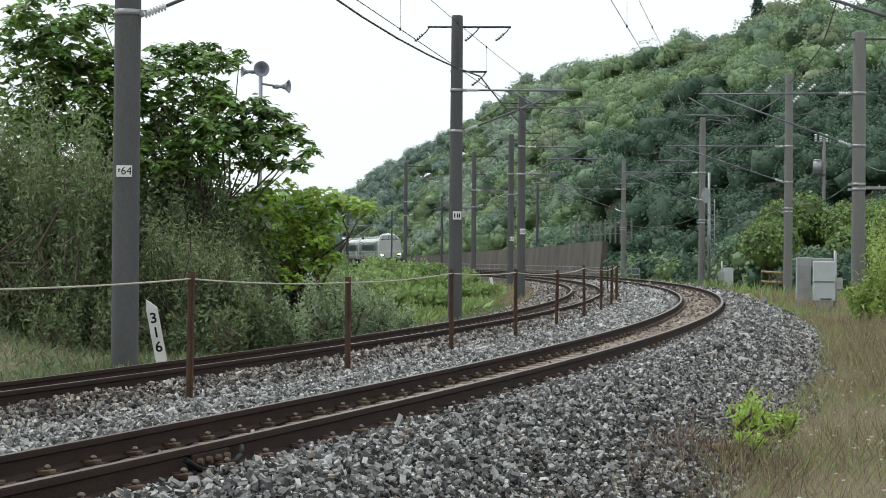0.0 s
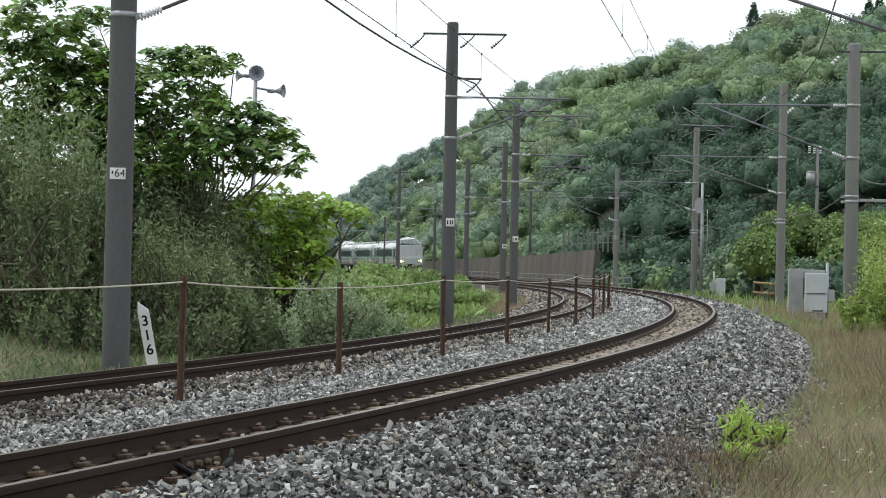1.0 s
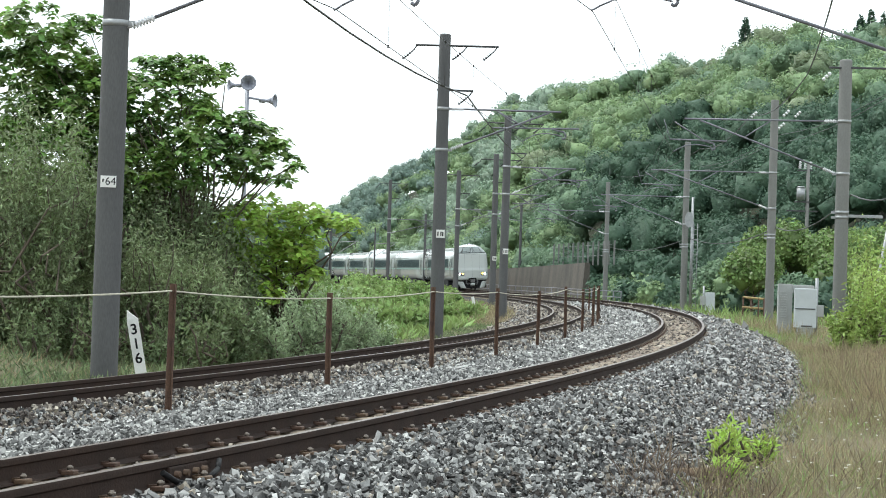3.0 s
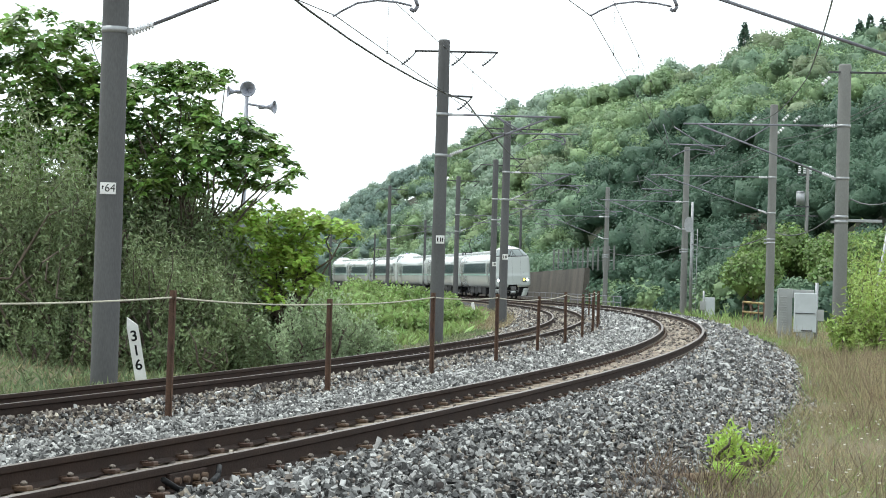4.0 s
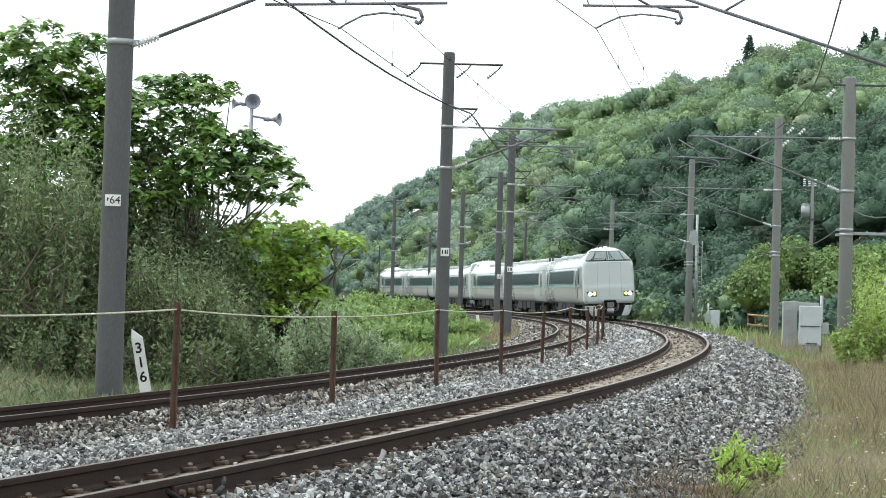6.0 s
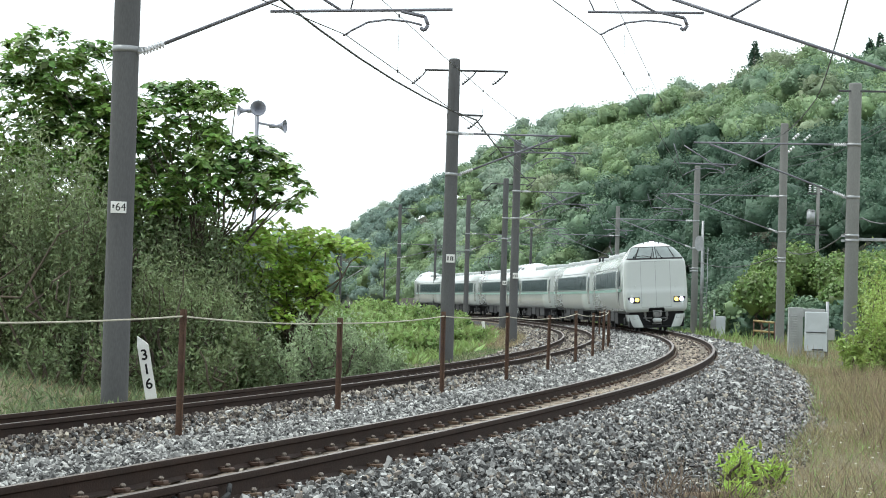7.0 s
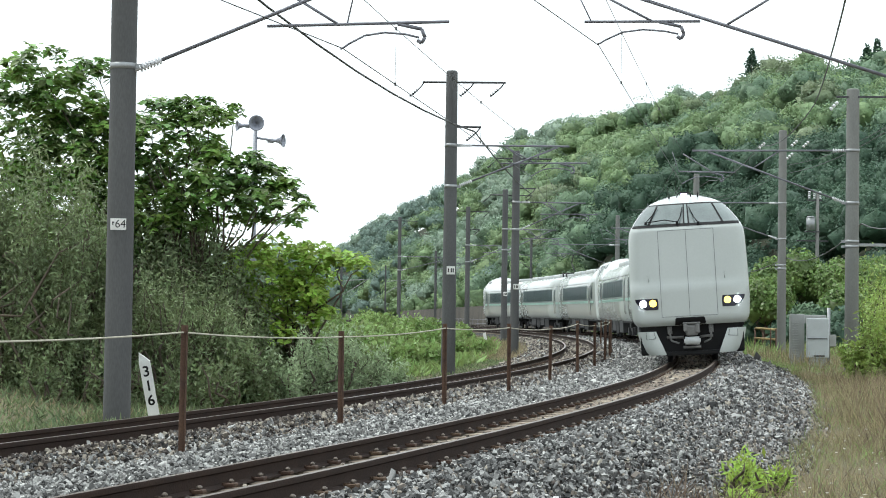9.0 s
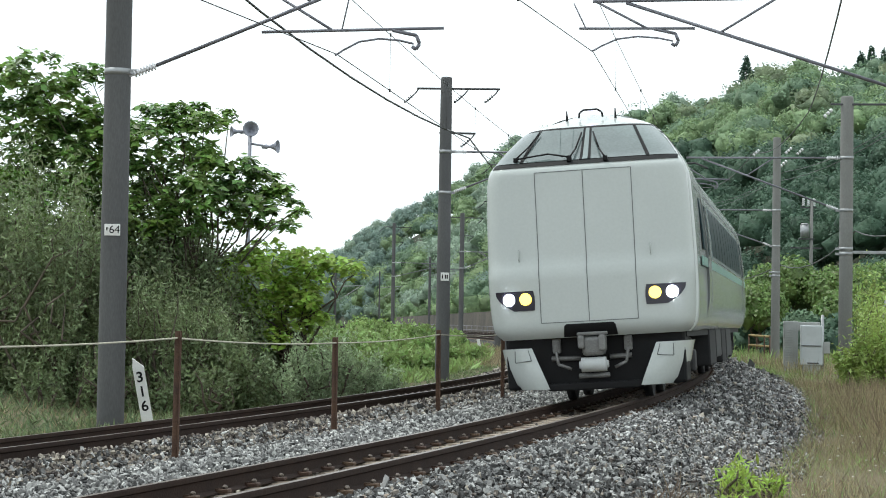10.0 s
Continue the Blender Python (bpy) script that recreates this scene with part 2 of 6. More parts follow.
def ground_z(x, y, s, off):
    """Cross-section of the line: ballast beds canted with their tracks, shoulders, verges."""
    c = cant(s)
    z = np.interp(off, PROFILE_O, PROFILE_Z)
    far = np.clip(1 - (np.abs(off + SPACING) - 1.35) / 0.8, 0, 1)
    near = np.clip(1 - (np.abs(off) - 1.35) / 0.8, 0, 1)
    w = np.maximum(near + far, 1.0)
    return z + (near * c * np.clip(off, -1.35, 1.35) + far * (0.063 * np.clip(off + SPACING, -1.35, 1.35) - 0.079)) / w


def build_ground():
    ss = np.concatenate([np.arange(-90, -12, 6), np.arange(-12, 60, 1.0), np.arange(60, 240, 3), np.arange(240, 481, 6)])
    oo = np.array([-700, -500, -300, -180, -100, -60, -35, -20, -14, -10, -8, -7, -6.4, -6.0, -5.7, -5.4, -5.1, -4.8, -4.3, -3.7, -3.2, -2.95, -2.6, -2.3, -2.1, -1.6, -1.2,
                   -0.7, 0, 0.7, 1.1, 1.35, 1.6, 1.85, 2.1, 2.35, 2.6, 2.85, 3.1, 3.5, 4, 5, 7, 10, 14, 18, 22, 28, 34, 40, 46, 52, 60, 70, 80, 90, 100, 115, 130, 150, 180, 220, 350, 600])
    g, o = np.meshgrid(ss, oo, indexing="ij")
    x, y, _ = plan(g, o)
    z = level(g) + ground_z(x, y, g, o) + np.where(np.abs(o + 2) < 6, 0, 1) * hill(x, y)
    nz = np.array([[noise.noise((a * 0.7, b * 0.7, 0)) for a, b in zip(r, q)] for r, q in zip(x, y)])
    z = z + nz * np.where((o > 3.05) | (o < -6.2), 0.08, 0.0) - np.where((o > 3.05) | (o < -6.2), 0, 0.03)
    n, k = g.shape
    v = np.stack([x.ravel(), y.ravel(), z.ravel()], 1)
    i = np.arange(n * k).reshape(n, k)
    f = np.stack([i[:-1, :-1], i[1:, :-1], i[1:, 1:], i[:-1, 1:]], -1).reshape(-1, 4)
    f = f[:, ::-1]
    mid = ((oo[1:] + oo[:-1]) / 2)
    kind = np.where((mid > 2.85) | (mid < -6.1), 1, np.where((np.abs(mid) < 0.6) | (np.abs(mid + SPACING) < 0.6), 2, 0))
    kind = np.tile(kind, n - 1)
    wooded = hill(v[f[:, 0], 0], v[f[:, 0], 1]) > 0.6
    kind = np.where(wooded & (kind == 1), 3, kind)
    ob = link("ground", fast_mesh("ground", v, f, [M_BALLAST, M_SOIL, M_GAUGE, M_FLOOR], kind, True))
    return tagged(ob, "grey ballast bed between dry grassy soil and hillside", "ground", kind="structure")


build_ground()
far_ground = mesh_from("ground_plain", [(-6000, -3000, -0.9), (6000, -3000, -0.9), (6000, 9000, -0.9), (-6000, 9000, -0.9)], [(0, 1, 2, 3)], [M_SOIL])
tagged(link("ground_plain", far_ground), "flat dry soil reaching the horizon", "ground", kind="structure")


# ---- rails ----
def rail_ring(o):
    """Section of a rail: offset and height, head up."""
    p = [(-0.032, 0.0), (0.032, 0.0), (0.034, -0.012), (0.032, -0.038), (0.01, -0.05), (0.009, -0.125), (0.06, -0.142), (0.0635, -0.153),
         (-0.0635, -0.153), (-0.06, -0.142), (-0.009, -0.125), (-0.01, -0.05), (-0.032, -0.038), (-0.034, -0.012)]
    return [(o + a, b) for a, b in p]


def build_rails():
    ss = np.concatenate([np.arange(-60, 200, 1.0), np.arange(200, 470, 5)])
    for far in (False, True):
        track = tagged(new("railway_track"), "single railway track on ballast, rusty rails" + (" beside the slope" if far else ""), "railway track", "tracks", "structure")
        for side in (1, -1):
            ring = rail_ring(side * GAUGE / 2)
            st = [[on_track(s, a, b, far) for a, b in ring] for s in ss]
            me = sweep("rail", ring, st, [M_RAIL, M_RAILTOP], [1] + [0] * 13)
            link("rail", me, track)
        TRACKS.append(track)


TRACKS = []
build_rails()


# ---- poles of the overhead line ----
def bracket(pole, reach, z_top, z_low, z_pipe, pipe0, pipe1, hook, end, r=0.028):
    """Hinged cantilever towards +x: top tube, strut, steady pipe with a curved registration arm, two insulators."""
    bm = bmesh.new()
    tube(bm, (0.6, 0, z_top), (reach, 0, z_top - 0.02), r)
    slope = (z_top - 0.05 - z_low) / (reach * 0.9 - 0.2)
    tube(bm, (0.6, 0, z_low + slope * 0.4), (reach * 0.9, 0, z_top - 0.05), r)
    tube(bm, (reach * 0.45, 0, z_top), (reach * 0.62, 0, z_low + slope * (reach * 0.62 - 0.2)), r * 0.7)
    part("cantilever_arm", bm, M_ARM, pole)
    bm = bmesh.new()
    tube(bm, (pipe0, 0, z_pipe), (pipe1, 0, z_pipe + 0.02), r * 0.8)
    x = pipe0 + (pipe1 - pipe0) * 0.4
    tube(bm, (x, 0, z_pipe), (x - 0.9 if hook > end else x + 0.9, 0, min(z_pipe + 0.55, z_top)), r * 0.7)
    tube(bm, (end + 0.1, 0, z_pipe + 0.02), (end + 0.3, 0, z_top - 0.05), r * 0.4)
    part("steady_pipe", bm, M_ARM, pole)
    bm = bmesh.new()
    k = 1 if hook > end else -1
    pipe(bm, [(hook - 0.35 * k, 0, z_pipe), (hook, 0, z_pipe - 0.08), (hook + 0.05 * k, 0, z_pipe - 0.2), (hook, 0, z_pipe - 0.28), (hook - 0.06 * k, 0, z_pipe - 0.24)], 0.026)
    L = abs(hook - end)
    pipe(bm, [(hook - 0.04 * k, 0, z_pipe - 0.2)] + [(hook - k * L * f, 0, z_pipe - 0.2 + q) for f, q in ((0.2, 0.05), (0.45, 0.08), (0.7, 0.04), (0.9, -0.08), (0.96, -0.13), (1.0, -0.15))], 0.015)
    part("registration_arm", bm, M_ARM, pole)
    for a, b in (((0.18, 0, z_top), (0.62, 0, z_top)), ((0.18, 0, z_low), (0.62, 0, z_low + slope * 0.42))):
        bm = bmesh.new()
        a, b = Vector(a), Vector(b)
        tube(bm, a, b, 0.025)
        for i in range(7):
            p = a.lerp(b, 0.2 + i * 0.11)
            tube(bm, p, p + (b - a).normalized() * 0.02, 0.062, 0.04, 10)
        part("insulator", bm, M_INSUL, pole, "ribbed white insulator")


def concrete_pole(name, label, d_x, d_y, base, height, r0, r1, turn, lean=0.0, material=None):
    """A tapered round pole with a domed cap; its local x points at the track."""
    pole = tagged(new(name), label, "utility pole", "overhead line poles")
    pole.matrix_basis = pose(d_x, d_y, base, 0, lean, turn)
    bm = bmesh.new()
    n = 20
    prof = [(r0, 0), (r0 - (r0 - r1) * 0.5, height * 0.5), (r1, height - 0.06), (r1 * 0.94, height - 0.015), (r1 * 0.8, height)]
    rings = []
    for r, z in prof:
        rings.append([bm.verts.new((r * math.cos(2 * math.pi * i / n), r * math.sin(2 * math.pi * i / n), z)) for i in range(n)])
    for a, b in zip(rings[:-1], rings[1:]):
        for i in range(n):
            bm.faces.new((a[i], a[(i + 1) % n], b[(i + 1) % n], b[i])).smooth = True
    bm.faces.new(rings[-1])
    part("shaft", bm, material or M_CONCRETE, pole)
    return pole


def band(pole, z, r, h=0.09):
    bm = bmesh.new()
    tube(bm, (0, 0, z - h / 2), (0, 0, z + h / 2), r + 0.012, seg=20)
    box(bm, (r + 0.06, 0, z), (0.12, 0.06, h * 0.8))
    part("clamp_band", bm, M_STEEL, pole)


def cross_arm(pole, z, x0, x1, hooks):
    """Thin steel arm with hanging hooks and small insulators at their ends."""
    bm = bmesh.new()
    tube(bm, (x0, 0.16, z), (x1, 0.16, z - 0.02), 0.03, seg=6)
    part("cross_arm", bm, M_DARKSTEEL, pole)
    for x, dx in hooks:
        bm = bmesh.new()
        pipe(bm, [(x, 0.16, z), (x + dx * 0.1, 0.16, z - 0.14), (x + dx * 0.32, 0.16, z - 0.34), (x + dx * 0.42, 0.16, z - 0.4)], 0.018)
        for i in range(4):
            tube(bm, (x + dx * (0.2 + 0.06 * i), 0.16, z - 0.22 - 0.05 * i), (x + dx * (0.22 + 0.06 * i), 0.16, z - 0.235 - 0.05 * i), 0.045, seg=8)
        part("hanger", bm, M_DARKSTEEL, pole)


def number_plate(pole, z, r, w, h, text, side=-90):
    """White plate on the pole, facing the track's walker; text only where it can be read, else bars."""
    a = radians(side)
    m = Matrix.Rotation(a + math.pi / 2, 4, "Z") @ Matrix.Translation((0, -r - 0.012, z))
    bm = bmesh.new()
    box(bm, (0, 0, 0), (w, 0.012, h), bevel=0.003)
    plate = part("number_plate", bm, M_WHITE, pole, "white number plate", m=m)
    if text:
        cu = bpy.data.curves.new("digits", "FONT")
        cu.body, cu.size, cu.align_x, cu.align_y, cu.extrude = text, h * 0.95, "CENTER", "CENTER", 0.001
        cu.materials.append(M_BLACK)
        t = new("digits", cu)
        t.parent, t.matrix_basis = plate, pose(w * 0.14, -0.0085, 0, 90, 0, 0)
        bm = bmesh.new()
        box(bm, (-w * 0.34, -0.0085, h * 0.08), (w * 0.08, 0.002, h * 0.3))
        box(bm, (-w * 0.31, -0.0085, h * 0.14), (w * 0.12, 0.002, h * 0.07))
        part("small_mark", bm, M_BLACK, plate)
    else:
        bm = bmesh.new()
        for x in (-0.3, 0.05, 0.27):
            box(bm, (x * w, -0.0085, 0), (w * 0.14, 0.002, h * 0.5))
        part("printed_bars", bm, M_BLACK, plate)


def pole_turn(s, right):
    """Turn about z that points local x from the pole to the track."""
    h = math.degrees(float(heading(s)))
    return -h + (180 if right else 0)


# place in the plan, foot height, height, radii; worked out from where each stands beside the line
LEFT_POLES = [(-4.9, 30.5, 11.2, 0.2, 0.185), (-0.1, 58.0, 8.85, 0.205, 0.16), (2.6, 87.0, 9.05, 0.19, 0.15),
              (2.85, 115.0, 9.25, 0.18, 0.15), (1.0, 143.0, 9.85, 0.18, 0.15), (-4.5, 174.0, 10.65, 0.17, 0.14)]
RIGHT_POLES = [(7.6, 32.5, 9.6, 0.2, 0.165), (11.9, 62.0, 8.95, 0.21, 0.19), (14.4, 91.0, 10.45, 0.2, 0.17), (13.9, 119.0, 10.55, 0.2, 0.17), (11.7, 148.0, 9.65, 0.18, 0.15)]
FOOT = -0.75
SUPPORT_FAR, SUPPORT_NEAR = [], []


def build_poles():
    for i, (x, y, h, r0, r1) in enumerate(LEFT_POLES):
        s, off = beside(x, y)
        pole = concrete_pole("line_pole", "grey concrete overhead line pole with steel bracket beside the track", x, y, FOOT, h, r0, r1, pole_turn(s, False), lean=0.0)
        lv = float(level(s)) - FOOT
        reach = -off - SPACING + 0.25
        if i == 0:
            bracket(pole, 4.75, 6.28 - FOOT, 4.68 - FOOT, 5.3 - FOOT, 2.2, 4.9, 4.5, 3.3)
            SUPPORT_FAR.append((s, off + 3.3, 4.92))
        else:
            bracket(pole, reach, lv + 5.8, lv + 4.65, lv + 5.3, reach - 1.9, reach + 0.5, reach + 0.1, reach - 1.05)
            SUPPORT_FAR.append((s, off + reach - 1.05, 4.93))
        for z in (6.26, 4.68) if i == 0 else (5.8, 4.65):
            band(pole, lv + z, r0 - (r0 - r1) * 0.75)
        if i == 0:
            number_plate(pole, FOOT * -1 + 2.4, r0 - 0.005, 0.23, 0.17, "64", side=-78)
        elif i < 4:
            number_plate(pole, 3.15 + 0.1 * i, r0 - 0.005, 0.24, 0.23, "", side=-72)
        if i >= 1:
            cross_arm(pole, h - 0.3, -0.85, 1.5, [(-0.8, -1), (0.62, -1), (1.48, -1)])
            cross_arm(pole, h - 1.55, -0.2, 0.82, [(0.82, -1)])
    for i, (x, y, h, r0, r1) in enumerate(RIGHT_POLES):
        s, off = beside(x, y)
        pole = concrete_pole("line_pole", "pale concrete overhead line pole with cantilever bracket over the track", x, y, FOOT, h, r0, r1, pole_turn(s, True), lean=0.0, material=M_CONCRETE2)
        lv = float(level(s)) - FOOT
        reach = off + 0.1
        if i == 0:
            bracket(pole, 5.4, 6.4 - FOOT, 4.8 - FOOT, 5.92 - FOOT, 3.75, 5.62, 4.06, 5.41)
            SUPPORT_NEAR.append((s, off - 5.41, 5.5))
        else:
            bracket(pole, reach, lv + 6.12, lv + 4.55, lv + 5.45, reach - 1.3, reach + 0.4, reach - 0.9, reach + 0.3)
            SUPPORT_NEAR.append((s, off - reach - 0.3, 5.08))
        bm = bmesh.new()
        tube(bm, (-0.05, -r0 - 0.05, 0), (-0.05, -r0 - 0.03, lv + 4.9), 0.03, seg=6)
        part("conduit", bm, M_STEEL, pole)
        if i == 1:
            bm = bmesh.new()
            box(bm, (-0.55, 0, lv + 3.3), (1.3, 0.08, 0.09), bevel=0.01)
            part("cross_arm", bm, M_STEEL, pole)
            bm = bmesh.new()
            box(bm, (-0.6, 0.1, h - 0.25), (2.2, 0.06, 0.06), bevel=0.01)
            part("cross_arm", bm, M_DARKSTEEL, pole)
        for z in (6.12, 4.55, 3.4, 3.25):
            band(pole, lv + z, r0 - (r0 - r1) * 0.7)


build_poles()


def build_wires():
    for far, sup in ((False, SUPPORT_NEAR), (True, SUPPORT_FAR)):
        sup = sorted(sup)
        sup = [(sup[0][0] - 34, sup[0][1] - 0.1, sup[0][2])] + sup + [(sup[-1][0] + k, sup[-1][1], 5.0) for k in (32, 64)]
        con, mes, drops = [], [], []
        for (s0, o0, z0), (s1, o1, z1) in zip(sup[:-1], sup[1:]):
            a, b = np.array(plan(s0, o0, z0)), np.array(plan(s1, o1, z1))
            for k in range(12):
                f = k / 12
                p = a + (b - a) * f
                con.append(tuple(p))
                q = p + np.array((0, 0, 0.98 - 0.35 * f * (1 - f)))
                mes.append(tuple(q))
                if k in (2, 5, 7, 10):
                    drops.append((tuple(p), tuple(q)))
        tagged(wire("contact_wire", con, 0.0075, M_WIRE), "thin overhead contact wire along the track", "overhead wire")
        tagged(wire("messenger_wire", mes, 0.006, M_WIRE), "sagging overhead messenger wire above the contact wire", "overhead wire")
        bm = bmesh.new()
        for p, q in drops:
            tube(bm, p, q, 0.003, seg=4)
            box(bm, p, (0.03, 0.05, 0.05))
            box(bm, q, (0.03, 0.05, 0.05))
        ob = part("droppers", bm, M_WIRE)
        tagged(ob, "thin dropper wires with clips between overhead wires", "overhead wire", kind="stuff")


build_wires()


def sag(a, b, drop, n=16):
    a, b = Vector(a), Vector(b)
    return [tuple(a.lerp(b, i / n) - Vector((0, 0, drop * 4 * (i / n) * (1 - i / n)))) for i in range(n + 1)]


# ---- fence of rusty posts and a slack rope between the tracks ----
def build_fence():
    fence = tagged(new("post_fence"), "rusty steel posts with a slack pale rope between the tracks", "fence")
    ss = [-4.2, 1.5, 7.0, 13.0, 19.0, 25.0, 31.3, 37.5, 44, 50, 56.5, 63, 69, 75]
    tops = []
    me = None
    for i, s in enumerate(ss):
        x, y, z = plan(s, -2.62, -0.3)
        bm = bmesh.new()
        h = 1.22 + 0.05 * math.sin(i * 2.3)
        box(bm, (0, 0.022, h / 2), (0.055, 0.008, h))
        box(bm, (0.024, -0.002, h / 2), (0.008, 0.05, h))
        tube(bm, (0, -0.02, h - 0.07), (0, 0.06, h - 0.07), 0.012, seg=6)
        part("post", bm, M_RUST, fence, m=pose(x, y, z, 1.2 * math.sin(i * 1.7), 1.5 * math.sin(i * 3.1), 20 + 5 * math.sin(i)))
        tops.append((x, y - 0.03, z + h - 0.07))
    tops = [plan(-13, -2.62, 0.79)] + tops
    for a, b in zip(tops[:-1], tops[1:]):
        wire("rope", sag(a, b, 0.03, 10), 0.009, M_ROPE, fence)


build_fence()


# ---- the train: six cars in two sets of three ----
M_BODY = mat("ivory_train_paint", (0.485, 0.515, 0.5), 0.14, 0, 0.04, 0.8, 30, 0.0, (0.465, 0.495, 0.48))
M_LOWER = mat("pale_grey_train_paint", (0.41, 0.435, 0.415), 0.16, 0, 0.06, 0.8, 30, 0.0)
M_STRIPE = mat("teal_stripe", (0.27, 0.45, 0.4), 0.3, 0, 0.05, 2, 30, 0.0)
M_GLASS = mat("dark_window_glass", (0.03, 0.05, 0.058), 0.3, 0, 0.1, 2, 30, 0.0, spec=0.05)
# pale base colour stands in for the sky mirrored in the screen
M_SHIELD = mat("windscreen_sky_glass", (0.15, 0.185, 0.18), 0.04, 0, 0.15, 1.2, 30, 0.0, (0.1, 0.12, 0.12), spec=1.0)
M_BAND = mat("grey_green_band", (0.19, 0.23, 0.23), 0.4, 0, 0.1, 2, 30, 0.0)
M_UNDER = mat("underfloor_grey", (0.025, 0.025, 0.027), 0.8, 0.2, 0.3, 4, 50, 0.1)
M_UNDER2 = mat("equipment_grey", (0.05, 0.05, 0.053), 0.7, 0.2, 0.3, 4, 50, 0.1)
M_SEAM = mat("seam", (0.13, 0.14, 0.14), 0.6, 0, 0.1, 4, 50, 0)
M_LAMP = mat("head_lamp", (0.9, 0.9, 0.95), 0.2, 0, 0.0, 4, 50, 0, emit=(0.9, 0.9, 1.0), strength=30)
M_FOG = mat("yellow_lamp", (0.5, 0.35, 0.02), 0.2, 0, 0.0, 4, 50, 0, emit=(1.0, 0.72, 0.12), strength=4.0)
M_LENS = mat("dark_lamp_lens", (0.02, 0.018, 0.03), 0.12, 0, 0.1, 4, 50, 0)
M_GEAR = mat("dusty_coupler_steel", (0.2, 0.2, 0.195), 0.6, 0.2, 0.3, 6, 50, 0.1)
M_MARKER = mat("violet_lamp", (0.6, 0.5, 0.9), 0.2, 0, 0.0, 4, 50, 0, emit=(0.75, 0.6, 1.0), strength=2.5)
M_ROOFGREY = mat("roof_grey", (0.5, 0.52, 0.52), 0.6, 0, 0.1, 2, 50, 0.0)

BODY = [(1.28, 0.93), (1.38, 1.06), (1.45, 1.4), (1.46, 1.8), (1.455, 2.2), (1.43, 2.6), (1.39, 2.95), (1.31, 3.2), (1.14, 3.42), (0.85, 3.55), (0.45, 3.62), (0.0, 3.65)]
CAB = [(1.27, 0.91), (1.375, 1.04), (1.415, 1.36), (1.422, 1.8), (1.415, 2.25), (1.4, 2.7), (1.375, 3.1), (1.3, 3.32), (1.13, 3.6), (0.88, 3.88), (0.48, 4.07), (0.0, 4.12)]


def refine(p, k=3):
    """More points on a smooth line through the given ones."""
    out = []
    for i in range(len(p) - 1):
        a, b, c, d = (np.array(p[max(0, min(len(p) - 1, j))]) for j in (i - 1, i, i + 1, i + 2))
        for q in range(k):
            t = q / k
            out.append(tuple(0.5 * (2 * b + (c - a) * t + (2 * a - 5 * b + 4 * c - d) * t * t + (3 * b - a - 3 * c + d) * t ** 3)))
    return out + [p[-1]]


BODY, CAB = refine(BODY, 5), refine(CAB, 5)


def half_loop(p):
    return [(-x, z) for x, z in p] + [(x, z) for x, z in reversed(p[:-1])]


def side_x(z):
    return float(np.interp(z, [q[1] for q in BODY], [q[0] for q in BODY]))


def cab_w(z):
    return float(np.interp(z, [q[1] for q in CAB], [q[0] for q in CAB]))


def nose(x, z):
    """How far forward the front of the cab lies at that place of its outline: a tall flat face with a low shelf, round corners, raked screen."""
    w = cab_w(z)
    y = 10.5 - 0.11 * (abs(x) / 1.46) ** 2 - 0.055 * float(smoothstep(1.8, 1.98, z)) - 0.045 * max(0.0, z - 1.98)
    y -= 0.12 * max(0.0, (1.09 - z) / 0.18) ** 2
    y -= 0.25 * float(smoothstep(3.18, 3.4, z)) * 0.5 + max(0.0, z - 3.3) * 1.25 + max(0.0, z - 3.84) * 2.2
    r = min(0.24 + 0.5 * max(0.0, z - 3.3), w)
    d = min(max(0.0, abs(x) - (w - r)), r)
    return y - (r - math.sqrt(max(r * r - d * d, 0.0)))


def car_body(car, cab):
    ring_b = half_loop(BODY)
    if not cab:
        st = [[(a, y, z) for a, z in ring_b] for y in (-10.3, -5, 0, 5, 10.3)]
        return link("body", sweep("body", ring_b, st, [M_BODY], smooth=True), car)
    ring_c = half_loop(CAB)
    st = []
    for y in (-10.3, -5, 0, 4, 6.2, 6.8, 7.4, 8.0, 8.5):
        f = float(smoothstep(5.9, 8.0, y))
        st.append([(a[0] * (1 - f) + b[0] * f, y, a[1] * (1 - f) + b[1] * f) for a, b in zip(ring_b, ring_c)])
    for f in (0.5, 1.0):
        st.append([(a, 8.5 + (nose(a, z) - 8.5) * f, z) for a, z in ring_c])
    body = link("body", sweep("body", ring_b, st, [M_BODY], smooth=True), car)
    # the face of the cab, row by row across the outline
    cols = [math.sin(math.pi / 2 * math.sin(math.pi / 2 * i / 18)) for i in range(-18, 19)]
    v, f = [], []
    for w, z in CAB:
        for e in cols:
            v.append((w * e, nose(w * e, z), z))
    n = len(cols)
    for j in range(len(CAB) - 1):
        for i in range(n - 1):
            a = j * n + i
            f.append((a, a + n, a + n + 1, a + 1))
    link("front_panel", mesh_from("front_panel", v, f, [M_BODY], smooth=True), body, "flat ivory front of the cab")
    return body


